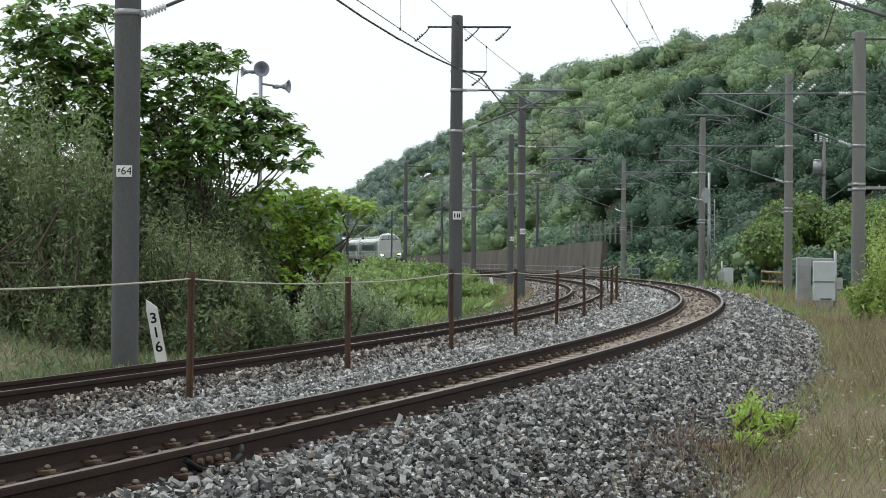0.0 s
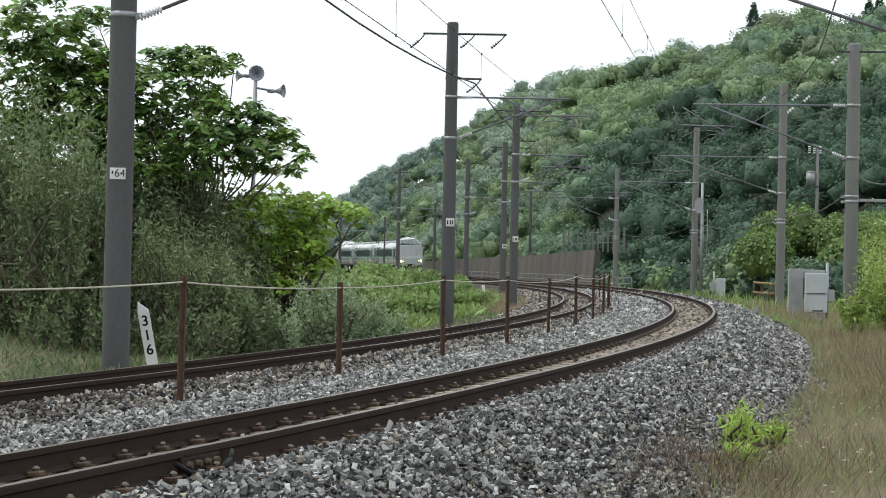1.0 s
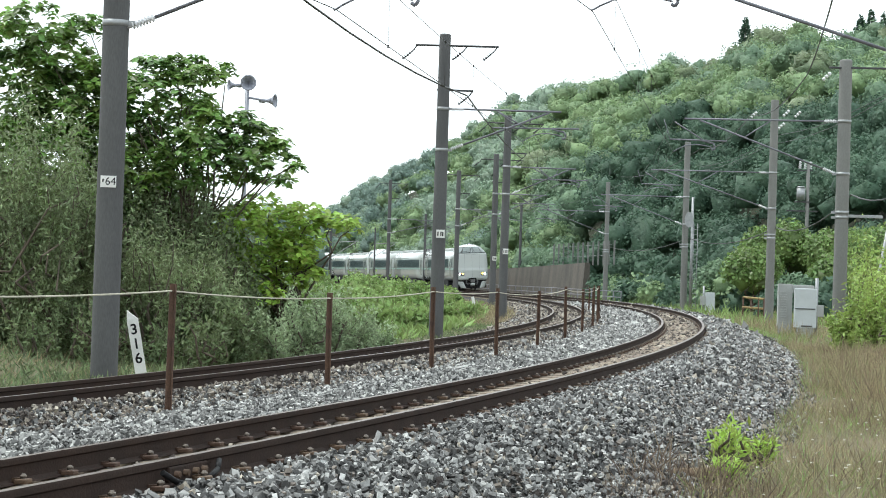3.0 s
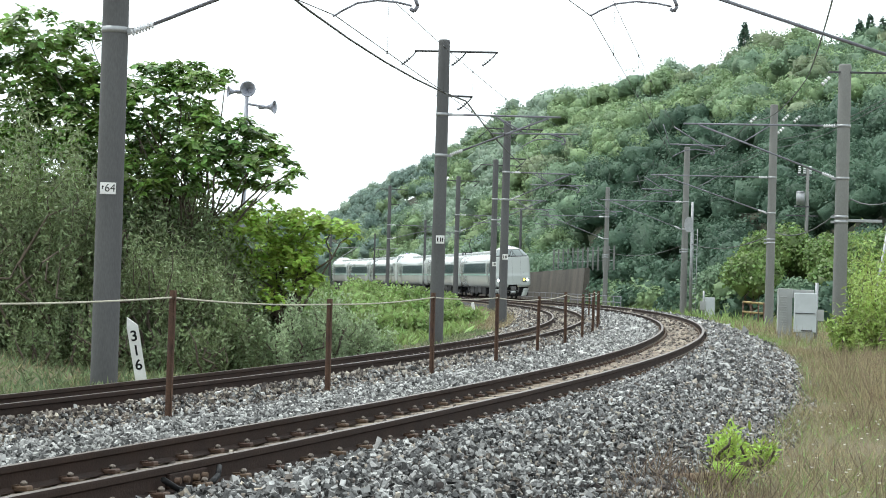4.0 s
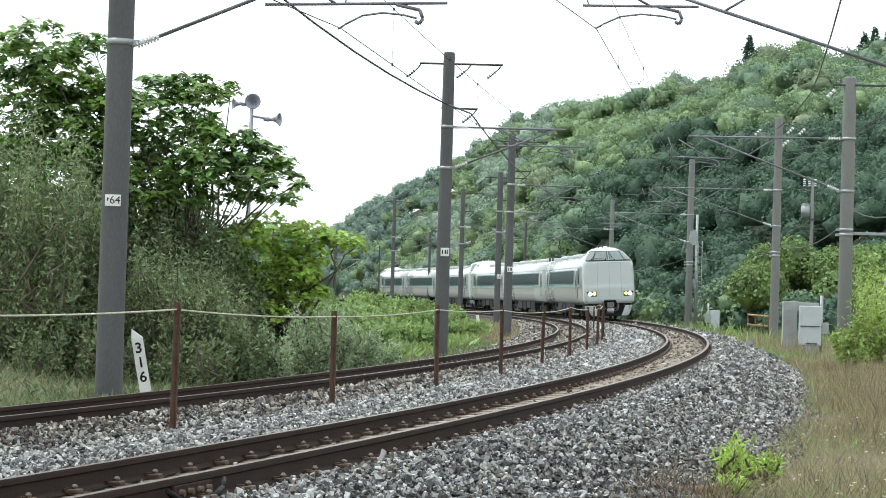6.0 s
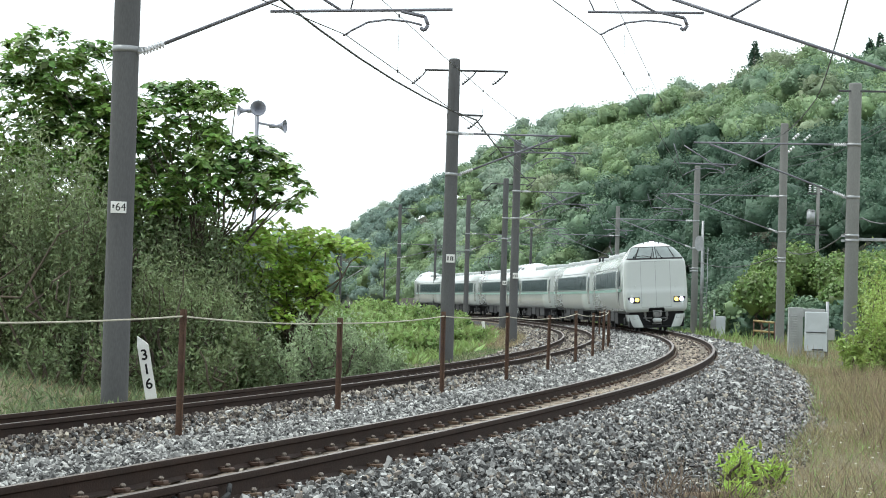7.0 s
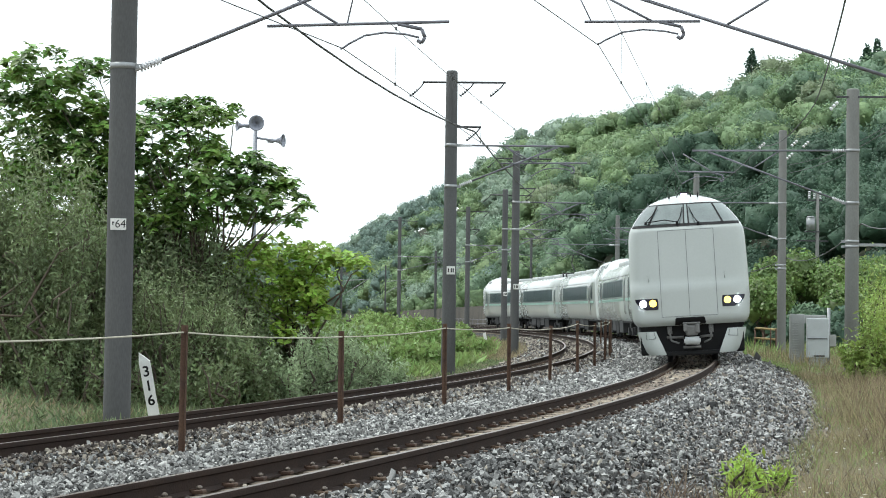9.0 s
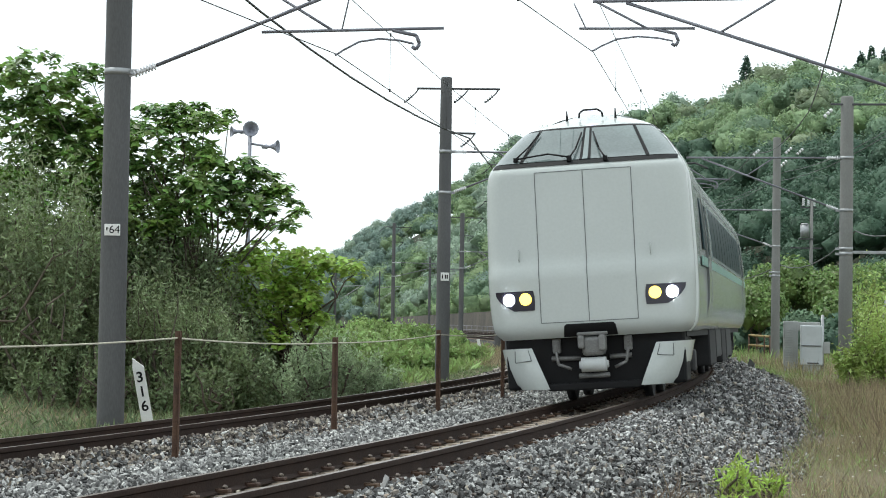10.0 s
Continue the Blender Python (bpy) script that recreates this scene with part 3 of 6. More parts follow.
def side_patch(parent, name, y0, y1, z0, z1, sx, material, proud=0.012, label="", segs=3):
    """A thin curved plate on the side of a car."""
    zs = [z0 + (z1 - z0) * i / segs for i in range(segs + 1)]
    v, f = [], []
    for d in (proud, -0.02):
        for z in zs:
            for y in (y0, y1):
                v.append((sx * (side_x(z) + d), y, z))
    n = len(zs)
    for i in range(segs):
        a = 2 * i
        f.append((a, a + 1, a + 3, a + 2) if sx < 0 else (a, a + 2, a + 3, a + 1))
    k = 2 * n
    f += [(0, k, k + 1, 1), (k - 2, k - 1, 2 * k - 1, 2 * k - 2)]
    for i in range(segs):
        a = 2 * i
        f += [(a, a + 2, k + a + 2, k + a), (a + 1, k + a + 1, k + a + 3, a + 3)]
    return link(name, mesh_from(name, v, f, [material]), parent, label)


def front_patch(parent, name, outline, material, proud=0.012, label="", nx=10, nz=5):
    """A plate that follows the front; outline: (z, x from, x to) rows."""
    v, f = [], []
    rows = [tuple(np.interp(i / nz * (len(outline) - 1), range(len(outline)), [o[k] for o in outline]) for k in range(3)) for i in range(nz + 1)]
    for z, a, b in rows:
        for i in range(nx + 1):
            x = a + (b - a) * i / nx
            v.append((x, nose(x, z) + proud, z + proud * 0.3))
    for j in range(nz):
        for i in range(nx):
            a = j * (nx + 1) + i
            f.append((a, a + nx + 1, a + nx + 2, a + 1))
    me = mesh_from(name, v, f, [material], smooth=True)
    ob = link(name, me, parent, label)
    return ob


def bogie(car, y):
    bm = bmesh.new()
    for x in (-0.98, 0.98):
        box(bm, (x, 0, 0.55), (0.14, 2.9, 0.2), bevel=0.03)
        box(bm, (x, 0, 0.72), (0.3, 0.7, 0.22), bevel=0.04)
        for dy in (-1.05, 1.05):
            box(bm, (x * 1.06, dy, 0.46), (0.2, 0.36, 0.34), bevel=0.04)
    box(bm, (0, 0, 0.6), (1.9, 0.5, 0.22))
    b = part("bogie", bm, M_UNDER2, car, m=pose(0, y, 0))
    for dy in (-1.05, 1.05):
        for x in (-0.56, 0.56):
            bm = bmesh.new()
            tube(bm, (x - 0.06, 0, 0), (x + 0.06, 0, 0), 0.43, seg=24)
            part("wheel", bm, M_UNDER, b, m=pose(0, dy, 0.43))
        bm = bmesh.new()
        tube(bm, (-0.6, 0, 0), (0.6, 0, 0), 0.08)
        part("axle", bm, M_UNDER, b, m=pose(0, dy, 0.43))


def build_car(cab):
    car = new("train_car")
    tagged(car, "white train car with " + ("driving cab and lit headlamps" if cab else "dark windows, teal stripe and pantograph"), "train car", "train cars")
    body = car_body(car, cab)
    front = 7.4 if cab else 9.6
    for sx in (-1, 1):
        side_patch(body, "stripe", -10.28, 8.6 if cab else 10.28, 1.85, 1.98, sx, M_STRIPE, 0.005, "teal stripe", 1)
        side_patch(body, "stripe", -10.28, 8.6 if cab else 10.28, 2.96, 3.0, sx, M_SEAM, 0.004, segs=1)
        n = 11 if cab else 12
        y0, y1 = -7.6, (5.6 if cab else 7.6)
        w = (y1 - y0) / n
        side_patch(body, "window_band", y0 - 0.12, y1 + 0.12, 2.02, 2.86, sx, M_BAND, 0.006, "dark band round the windows")
        for i in range(n):
            side_patch(body, "window", y0 + i * w + 0.06, y0 + (i + 1) * w - 0.06, 2.07, 2.81, sx, M_GLASS, 0.013, "dark tinted window")
        for yd in ((-9.1,) if cab else (-9.1, 8.3)) + ((6.3,) if cab else ()):
            door = side_patch(body, "door", yd, yd + 0.86, 1.02, 3.0, sx, M_LOWER, 0.008, segs=6)
            for q in (yd - 0.02, yd + 0.86):
                side_patch(door, "door_seam", q, q + 0.03, 1.02, 3.02, sx, M_SEAM, 0.011, segs=6)
            side_patch(door, "door_window", yd + 0.26, yd + 0.62, 2.05, 2.8, sx, M_GLASS, 0.014)
        side_patch(body, "side_lamp", front - 1.5, front - 1.3, 3.08, 3.14, sx, M_SEAM, 0.01, segs=1)
        if cab:
            v = [(sx * (cab_w(z) * (1 - 0.02 * (8.5 - y)) + 0.012), y, z) for y in (7.5, 7.8, 8.1, 8.45) for z in (3.62 + 0.05 * (y - 7.5), 3.8 + 0.02 * (y - 7.5))]
            f = [(2 * k, 2 * k + 1, 2 * k + 3, 2 * k + 2) for k in range(3)]
            link("roof_slot", mesh_from("roof_slot", v, f, [M_BLACK]), body, "dark slot in the side of the cab roof")
            side_patch(body, "cab_window", 7.5, 7.95, 2.1, 2.85, sx, M_GLASS, 0.0)
    # roof equipment
    for y, l in ((-5.2, 3.6), (1.2, 3.6)) if cab else ((-6.0, 3.2), (0.0, 2.4), (5.2, 3.4)):
        bm = bmesh.new()
        box(bm, (0, y, 3.68), (1.5, l, 0.26), bevel=0.09)
        part("air_conditioner", bm, M_ROOFGREY, car, "grey roof unit")
    if not cab:
        bm = bmesh.new()
        for x in (-0.6, 0.6):
            for y in (7.4, 8.8):
                tube(bm, (x, y, 3.5), (x, y, 3.84), 0.06)
        pipe(bm, [(-0.65, 7.4, 3.84), (0.65, 7.4, 3.84), (0.65, 8.8, 3.84), (-0.65, 8.8, 3.84), (-0.65, 7.4, 3.84)], 0.03)
        pipe(bm, [(0, 8.6, 3.9), (0, 7.2, 4.5), (0, 8.2, 5.0)], 0.035)
        pipe(bm, [(-0.8, 8.2, 4.88), (-0.5, 8.2, 5.03), (0.5, 8.2, 5.03), (0.8, 8.2, 4.88)], 0.025)
        part("pantograph", bm, M_UNDER2, car)
    # below the floor
    for i, (y, l, h) in enumerate(((-3.6, 2.2, 0.55), (-1.2, 1.7, 0.62), (0.9, 1.9, 0.5), (3.2, 2.0, 0.6))):
        bm = bmesh.new()
        box(bm, (0, y, 0.93 - h / 2), (2.55, l, h), bevel=0.03)
        part("underfloor_box", bm, M_UNDER if i % 2 else M_UNDER2, car)
    bm = bmesh.new()
    box(bm, (0, 0, 0.9), (2.5, 20.0, 0.12))
    box(bm, (0, -10.42, 2.0), (1.3, 0.34, 2.2))
    part("underframe", bm, M_UNDER, car)
    for y in (-7.15, 7.15):
        bogie(car, y)
    if cab:
        # windscreen over the whole width, in a black surround with pillars and wipers
        wide = lambda zs, inset: [(z, inset - cab_w(z), cab_w(z) - inset) for z in zs]
        front_patch(body, "screen_surround", wide((3.27, 3.4, 3.52, 3.65, 3.76, 3.86), 0.0), M_BLACK, 0.012, "black screen surround", 48, 14)
        screen = front_patch(body, "windscreen", wide((3.335, 3.42, 3.52, 3.65, 3.74, 3.82), 0.035), M_SHIELD, 0.022, "wide windscreen, pale sky reflection in its colour", 48, 14)
        for a, b, c, d, m in ((-0.09, -0.055, -0.07, -0.045, M_BLACK), (-0.05, 0.02, -0.04, 0.01, M_BAND), (0.025, 0.06, 0.015, 0.04, M_BLACK), (-0.9, -0.85, -0.68, -0.64, M_BLACK), (0.85, 0.9, 0.64, 0.68, M_BLACK)):
            front_patch(screen, "pillar", [(3.335, a, b), (3.82, c, d)], m, 0.03, nx=2, nz=12)
        for pts in ([(-0.3, 3.31), (-0.2, 3.46), (-0.1, 3.72)], [(0.2, 3.33), (0.12, 3.48), (0.06, 3.72)], [(0.2, 3.35), (0.5, 3.42), (0.95, 3.37)], [(0.95, 3.37), (0.78, 3.56), (0.66, 3.76)]):
            bm = bmesh.new()
            pipe(bm, [(x, nose(x, z) + 0.06, z + 0.03) for x, z in pts], 0.012)
            box(bm, (pts[0][0], nose(*pts[0]) + 0.04, pts[0][1] + 0.02), (0.06, 0.06, 0.06))
            part("wiper", bm, M_BLACK, screen)
        # seams of the two folding doors in the front
        for x in (-0.64, 0.02, 0.68):
            front_patch(body, "door_seam", [(3.18, x - 0.005, x + 0.005), (1.12, x - 0.005, x + 0.005)], M_SEAM, 0.006, nx=1, nz=60)
        for z in (3.18, 1.12):
            front_patch(body, "door_seam", [(z + 0.005, -0.64, 0.68), (z - 0.005, -0.64, 0.68)], M_SEAM, 0.005, nx=16, nz=1)
        for x in (-0.85, 0.95):
            bm = bmesh.new()
            pipe(bm, [(x, nose(x, 2.0) - 0.02, 1.97), (x, nose(x, 2.0) + 0.03, 1.99), (x, nose(x, 2.1) + 0.03, 2.12), (x, nose(x, 2.1) - 0.02, 2.14)], 0.009)
            part("grab_handle", bm, M_LOWER, body)
        for sx in (-1, 1):
            rows = [(1.57, 0.77, 1.3), (1.5, 0.755, 1.29), (1.41, 0.75, 1.22), (1.3, 0.76, 1.05)]
            lamp = front_patch(body, "headlamp", [(z, *sorted((sx * a, sx * b))) for z, a, b in rows], M_LENS, 0.012, "dark headlamp housing", 14, 8)
            for x, m in ((1.11, M_LAMP), (0.88, M_FOG)):
                bm = bmesh.new()
                y = nose(x, 1.46)
                tube(bm, (sx * x, y - 0.02, 1.46), (sx * x, y + 0.03, 1.46), 0.092, 0.08, 16)
                part("lamp", bm, m, lamp, "white lit lamp" if m is M_LAMP else "yellow lit lamp")
            # white corner skirt below the black gap
            bm = bmesh.new()
            rows = []
            for z, xa, xb, yy in ((0.79, 0.85, 1.3, 10.34), (0.52, 0.74, 1.24, 10.39), (0.3, 0.65, 1.14, 10.41), (0.22, 0.62, 1.06, 10.4)):
                rows.append([bm.verts.new((sx * (xa + (xb - xa) * i / 6), yy - 0.3 * (i / 6) ** 3, z)) for i in range(7)] + [bm.verts.new((sx * xb, yy - 1.3, z))])
            for a, b in zip(rows[:-1], rows[1:]):
                for i in range(7):
                    bm.faces.new((a[i], b[i], b[i + 1], a[i + 1]) if sx > 0 else (a[i], a[i + 1], b[i + 1], b[i])).smooth = True
            bmesh.ops.recalc_face_normals(bm, faces=bm.faces[:])
            skirt = part("corner_skirt", bm, M_BODY, car, "white corner skirt")
            bm = bmesh.new()
            for a, b in (((0.86, 0.62), (1.08, 0.6)), ((1.08, 0.6), (1.08, 0.76)), ((0.86, 0.62), (0.9, 0.77))):
                tube(bm, (sx * a[0], 10.385, a[1]), (sx * b[0], 10.36, b[1]), 0.006, seg=4)
            part("hatch_seam", bm, M_SEAM, skirt)
        front_patch(body, "coupler_notch", [(1.09, -0.3, 0.34), (1.06, -0.33, 0.37), (0.915, -0.35, 0.39)], M_BLACK, 0.012, "black notch over the coupler", 10, 6)
        bm = bmesh.new()
        box(bm, (0, 9.72, 0.58), (2.46, 0.9, 0.72), bevel=0.04)
        box(bm, (0, 10.1, 0.24), (1.3, 0.5, 0.1), bevel=0.02)
        part("front_underframe", bm, M_BLACK, car, "black recess below the cab")
        bm = bmesh.new()
        box(bm, (0, 10.25, 0.78), (0.3, 0.5, 0.26), bevel=0.05)
        box(bm, (-0.14, 10.5, 0.82), (0.1, 0.2, 0.22), bevel=0.03)
        box(bm, (0.15, 10.5, 0.84), (0.09, 0.16, 0.18), bevel=0.03)
        box(bm, (0.0, 10.4, 0.95), (0.42, 0.2, 0.05), bevel=0.02)
        part("coupler", bm, M_GEAR, car, "grey steel coupler")
        for x in (-0.46, 0.52):
            bm = bmesh.new()
            box(bm, (x, 10.22, 0.8), (0.11, 0.12, 0.2), bevel=0.02)
            tube(bm, (x, 10.26, 0.8), (x, 10.32, 0.79), 0.03)
            pipe(bm, [(x, 10.3, 0.72), (x * 0.95, 10.36, 0.55), (x * 0.6, 10.34, 0.48)], 0.022)
            part("hose_bracket", bm, M_GEAR, car)
        bm = bmesh.new()
        tube(bm, (-0.5, 10.2, 0.63), (-0.2, 10.22, 0.62), 0.035, seg=6)
        tube(bm, (0.2, 10.22, 0.62), (0.6, 10.2, 0.63), 0.035, seg=6)
        tube(bm, (-0.2, 10.34, 0.38), (0.22, 10.34, 0.38), 0.035, seg=6)
        part("buffer_bar", bm, M_GEAR, car)
        bm = bmesh.new()
        tube(bm, (-0.17, 10.42, 0.53), (0.17, 10.42, 0.53), 0.1, seg=14)
        tube(bm, (-0.2, 10.42, 0.53), (0.2, 10.42, 0.53), 0.05, seg=8)
        part("jumper_box", bm, M_ROOFGREY, car, "pale jumper box under the coupler")
        for x in (-0.34, 0.36):
            bm = bmesh.new()
            tube(bm, (x, 8.8, 4.02), (x, 8.8, 4.17), 0.02, 0.008)
            part("roof_aerial", bm, M_UNDER, car)
        bm = bmesh.new()
        pipe(bm, [(-0.17, 8.95, 4.04), (-0.16, 8.97, 4.11), (-0.1, 8.98, 4.15), (0.1, 8.98, 4.15), (0.16, 8.97, 4.11), (0.17, 8.95, 4.04)], 0.014)
        aerial = part("lamp_hoop", bm, M_UNDER, car)
        bm = bmesh.new()
        box(bm, (0, 8.98, 4.105), (0.16, 0.04, 0.05), bevel=0.015)
        part("marker_lamp", bm, M_MARKER, aerial, "small lit violet marker lamp")
    return car


CARS = []


def build_train():
    lead = build_car(True)
    mid = build_car(False)
    CARS.append((lead, False))
    CARS.append((mid, False))
    CARS.append((copy_thing(lead, Matrix()), True))
    CARS.append((copy_thing(lead, Matrix()), False))
    CARS.append((copy_thing(mid, Matrix()), False))
    CARS.append((copy_thing(lead, Matrix()), True))


build_train()


# ---- plants ----
rng = np.random.default_rng(7)
# deep also paints shade at the hill's foot; pale and blue paint distant haze
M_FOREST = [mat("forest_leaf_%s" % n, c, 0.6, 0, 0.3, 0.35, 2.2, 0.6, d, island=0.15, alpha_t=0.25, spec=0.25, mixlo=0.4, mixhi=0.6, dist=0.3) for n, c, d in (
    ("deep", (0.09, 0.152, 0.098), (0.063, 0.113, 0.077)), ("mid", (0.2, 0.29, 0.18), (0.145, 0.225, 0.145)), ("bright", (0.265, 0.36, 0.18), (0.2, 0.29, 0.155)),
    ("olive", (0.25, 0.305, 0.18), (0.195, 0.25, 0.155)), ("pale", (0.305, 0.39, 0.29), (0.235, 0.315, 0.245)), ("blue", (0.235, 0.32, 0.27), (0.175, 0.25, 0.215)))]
M_TREELEAF = mat("broad_leaf", (0.215, 0.34, 0.075), 0.4, 0, 0.3, 1.3, 20, 0.0, (0.09, 0.175, 0.055), island=0.55, alpha_t=0.36, spec=0.5)
M_YOUNG = mat("young_leaf", (0.42, 0.58, 0.12), 0.42, 0, 0.3, 0.9, 20, 0.0, (0.25, 0.38, 0.07), island=0.45, alpha_t=0.45, spec=0.45)
M_WILLOW = mat("narrow_leaf", (0.25, 0.31, 0.15), 0.5, 0, 0.3, 0.9, 20, 0.0, (0.13, 0.175, 0.085), island=0.5, alpha_t=0.3, spec=0.5)
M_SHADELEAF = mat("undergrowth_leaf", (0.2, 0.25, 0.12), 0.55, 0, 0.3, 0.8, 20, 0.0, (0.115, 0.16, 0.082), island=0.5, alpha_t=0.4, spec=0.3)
M_WEED = mat("weed_leaf", (0.27, 0.37, 0.13), 0.5, 0, 0.3, 0.5, 20, 0.0, (0.19, 0.28, 0.1), island=0.4, alpha_t=0.35, spec=0.3)
M_DRY = mat("dry_grass", (0.34, 0.275, 0.175), 0.7, 0, 0.3, 0.6, 20, 0.0, (0.23, 0.215, 0.115), island=0.45, alpha_t=0.3, spec=0.3)
M_SHRUB = mat("shrub_leaf", (0.215, 0.315, 0.095), 0.45, 0, 0.3, 0.6, 20, 0.0, (0.13, 0.21, 0.07), island=0.4, alpha_t=0.35, spec=0.4)
M_VERGE = mat("verge_shrub_leaf", (0.33, 0.43, 0.12), 0.45, 0, 0.3, 0.6, 20, 0.0, (0.22, 0.32, 0.09), island=0.4, alpha_t=0.35, spec=0.4)
M_FEATHER = mat("feathery_leaf", (0.4, 0.49, 0.3), 0.6, 0, 0.3, 0.8, 20, 0.0, (0.31, 0.39, 0.23), island=0.4, alpha_t=0.4, spec=0.3)
M_BARK = mat("bark", (0.12, 0.095, 0.07), 0.9, 0, 0.4, 4, 40, 0.5, (0.07, 0.055, 0.042))


def unit(v):
    return v / np.maximum(np.linalg.norm(v, axis=-1, keepdims=True), 1e-6)


def leaves(at, along, size, aspect=0.5, fold=0.25, face=None):
    """Folded leaf quads: base at `at`, pointing `along`, facing `face` or any way. Returns vertices and faces."""
    n = len(at)
    along = unit(along)
    side = unit(np.cross(along, rng.normal(size=(n, 3)) if face is None else face + rng.normal(size=(n, 3)) * 0.25))
    up = np.cross(side, along)
    size = np.broadcast_to(size, (n,))[:, None]
    w = size * aspect * 0.5
    v = np.empty((n, 4, 3))
    v[:, 0] = at
    v[:, 1] = at + along * size * 0.45 + side * w + up * w * fold
    v[:, 2] = at + along * size
    v[:, 3] = at + along * size * 0.45 - side * w + up * w * fold
    f = np.arange(4 * n).reshape(n, 4)
    return v.reshape(-1, 3), f


def stack(parts):
    vs, fs, ix, k = [], [], [], 0
    for p in parts:
        v, f = p[0], p[1]
        vs.append(v)
        fs.append(f + k)
        ix.append(np.full(len(f), p[2] if len(p) > 2 else 0))
        k += len(v)
    return np.concatenate(vs), np.concatenate(fs), np.concatenate(ix)


def terrain(x, y):
    i = np.array([beside(a, b) for a, b in zip(np.ravel(x), np.ravel(y))])
    s, off = i[:, 0], i[:, 1]
    return level(s) + ground_z(x, y, s, off) + np.where(np.abs(off + 2) < 6, 0, 1) * hill(x, y)


def build_hillside():
    """The bare slope under the forest, from the foot line to beyond the ridge."""
    way = np.linspace(-0.13, 0.3, 70)
    near = np.interp(way, [math.atan2(p[0], p[1]) for p in FOOTLINE], [math.hypot(*p) for p in FOOTLINE])
    far = np.interp(way, [math.atan2(p[0], p[1]) for p in RIDGE], [math.hypot(p[0], p[1]) for p in RIDGE])
    f = np.linspace(0.06, 1.25, 30)
    reach = near[:, None] + (far - near)[:, None] * f[None]
    x, y = reach * np.sin(way)[:, None], reach * np.cos(way)[:, None]
    x, y = x.ravel(), y.ravel()
    z = terrain(x, y) + 0.15
    i = np.arange(70 * 30).reshape(70, 30)
    q = np.stack([i[:-1, :-1], i[:-1, 1:], i[1:, 1:], i[1:, :-1]], -1).reshape(-1, 4)
    ob = link("ground_hillside", fast_mesh("ground_hillside", np.stack([x, y, z], 1), q, [M_FLOOR], None, True))
    tagged(ob, "leaf-covered slope under the forest, shade in its dark colour", "ground", kind="structure")


build_hillside()


def ball(n):
    return unit(rng.normal(size=(n, 3)))


def lobe_form():
    """A round form of 24 quads."""
    bm = bmesh.new()
    bmesh.ops.create_cube(bm, size=1)
    bmesh.ops.subdivide_edges(bm, edges=bm.edges[:], cuts=1, use_grid_fill=True)
    bm.verts.index_update()
    v = unit(np.array([tuple(w.co) for w in bm.verts]))
    f = np.array([[w.index for w in q.verts] for q in bm.faces])
    bm.free()
    return v, f


LOBE_V, LOBE_F = lobe_form()


def crown(c, r, n, leaf, lobes, flat=0.85, aspect=0.8):
    """Leaf clumps over a crown of rounded lobes, and solid cores added to block light and shade like domes; c: centre,
    r: radius.
    """
    k = np.arange(lobes)
    ang = k * 2.4 + rng.uniform(0, 6.3)
    up = np.clip((k + 0.5) / lobes + rng.normal(size=lobes) * 0.08, 0.02, 1)
    ring = np.sqrt(1 - up * up) * 0.62 * rng.uniform(0.8, 1.15, lobes)
    lc = np.stack([np.cos(ang) * ring, np.sin(ang) * ring, (up * 0.75 - 0.12) * flat], 1) * r
    lr = r * rng.uniform(0.4, 0.64, lobes)
    pick = rng.choice(lobes, n, p=lr ** 2 / (lr ** 2).sum())
    d = ball(n)
    d[:, 2] = np.where(d[:, 2] < -0.35, -d[:, 2], d[:, 2])
    p = c + lc[pick] + d * (lr[pick] * rng.uniform(0.66, 1.06, n))[:, None]
    along = np.cross(d, ball(n)) + d * 0.45 + np.array([0, 0, -0.2])
    shell = leaves(p, along, leaf * rng.uniform(0.6, 1.4, n), aspect, 0.3, d)
    v = LOBE_V[None] * (1 + rng.normal(size=(lobes, len(LOBE_V), 1)) * 0.24)
    cv = (c + lc)[:, None] + v * (lr * 0.74)[:, None, None] * np.array([1, 1, 0.92])
    cf = (np.arange(lobes)[:, None, None] * len(LOBE_V) + LOBE_F[None]).reshape(-1, 4)
    return shell, (cv.reshape(-1, 3), cf)


def add_crown(parts, c, r, n, leaf, lobes, tone, flat=0.85):
    shell, core = crown(c, r, n, leaf, lobes, flat)
    parts.append((*shell, tone))
    parts.append((*core, tone))


def leaf_tone(a, t, reach, x, y):
    """Leaf tone at a place of the slope: stands of one tone, shade painted dark at the foot, paler tones higher, haze
    painted pale farther.
    """
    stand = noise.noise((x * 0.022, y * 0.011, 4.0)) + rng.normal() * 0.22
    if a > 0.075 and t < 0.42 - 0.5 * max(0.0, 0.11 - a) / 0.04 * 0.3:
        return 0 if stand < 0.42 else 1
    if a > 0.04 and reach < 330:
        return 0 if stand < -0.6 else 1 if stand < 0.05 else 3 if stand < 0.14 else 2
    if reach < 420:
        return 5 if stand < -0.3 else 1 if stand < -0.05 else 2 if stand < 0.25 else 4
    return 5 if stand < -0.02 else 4


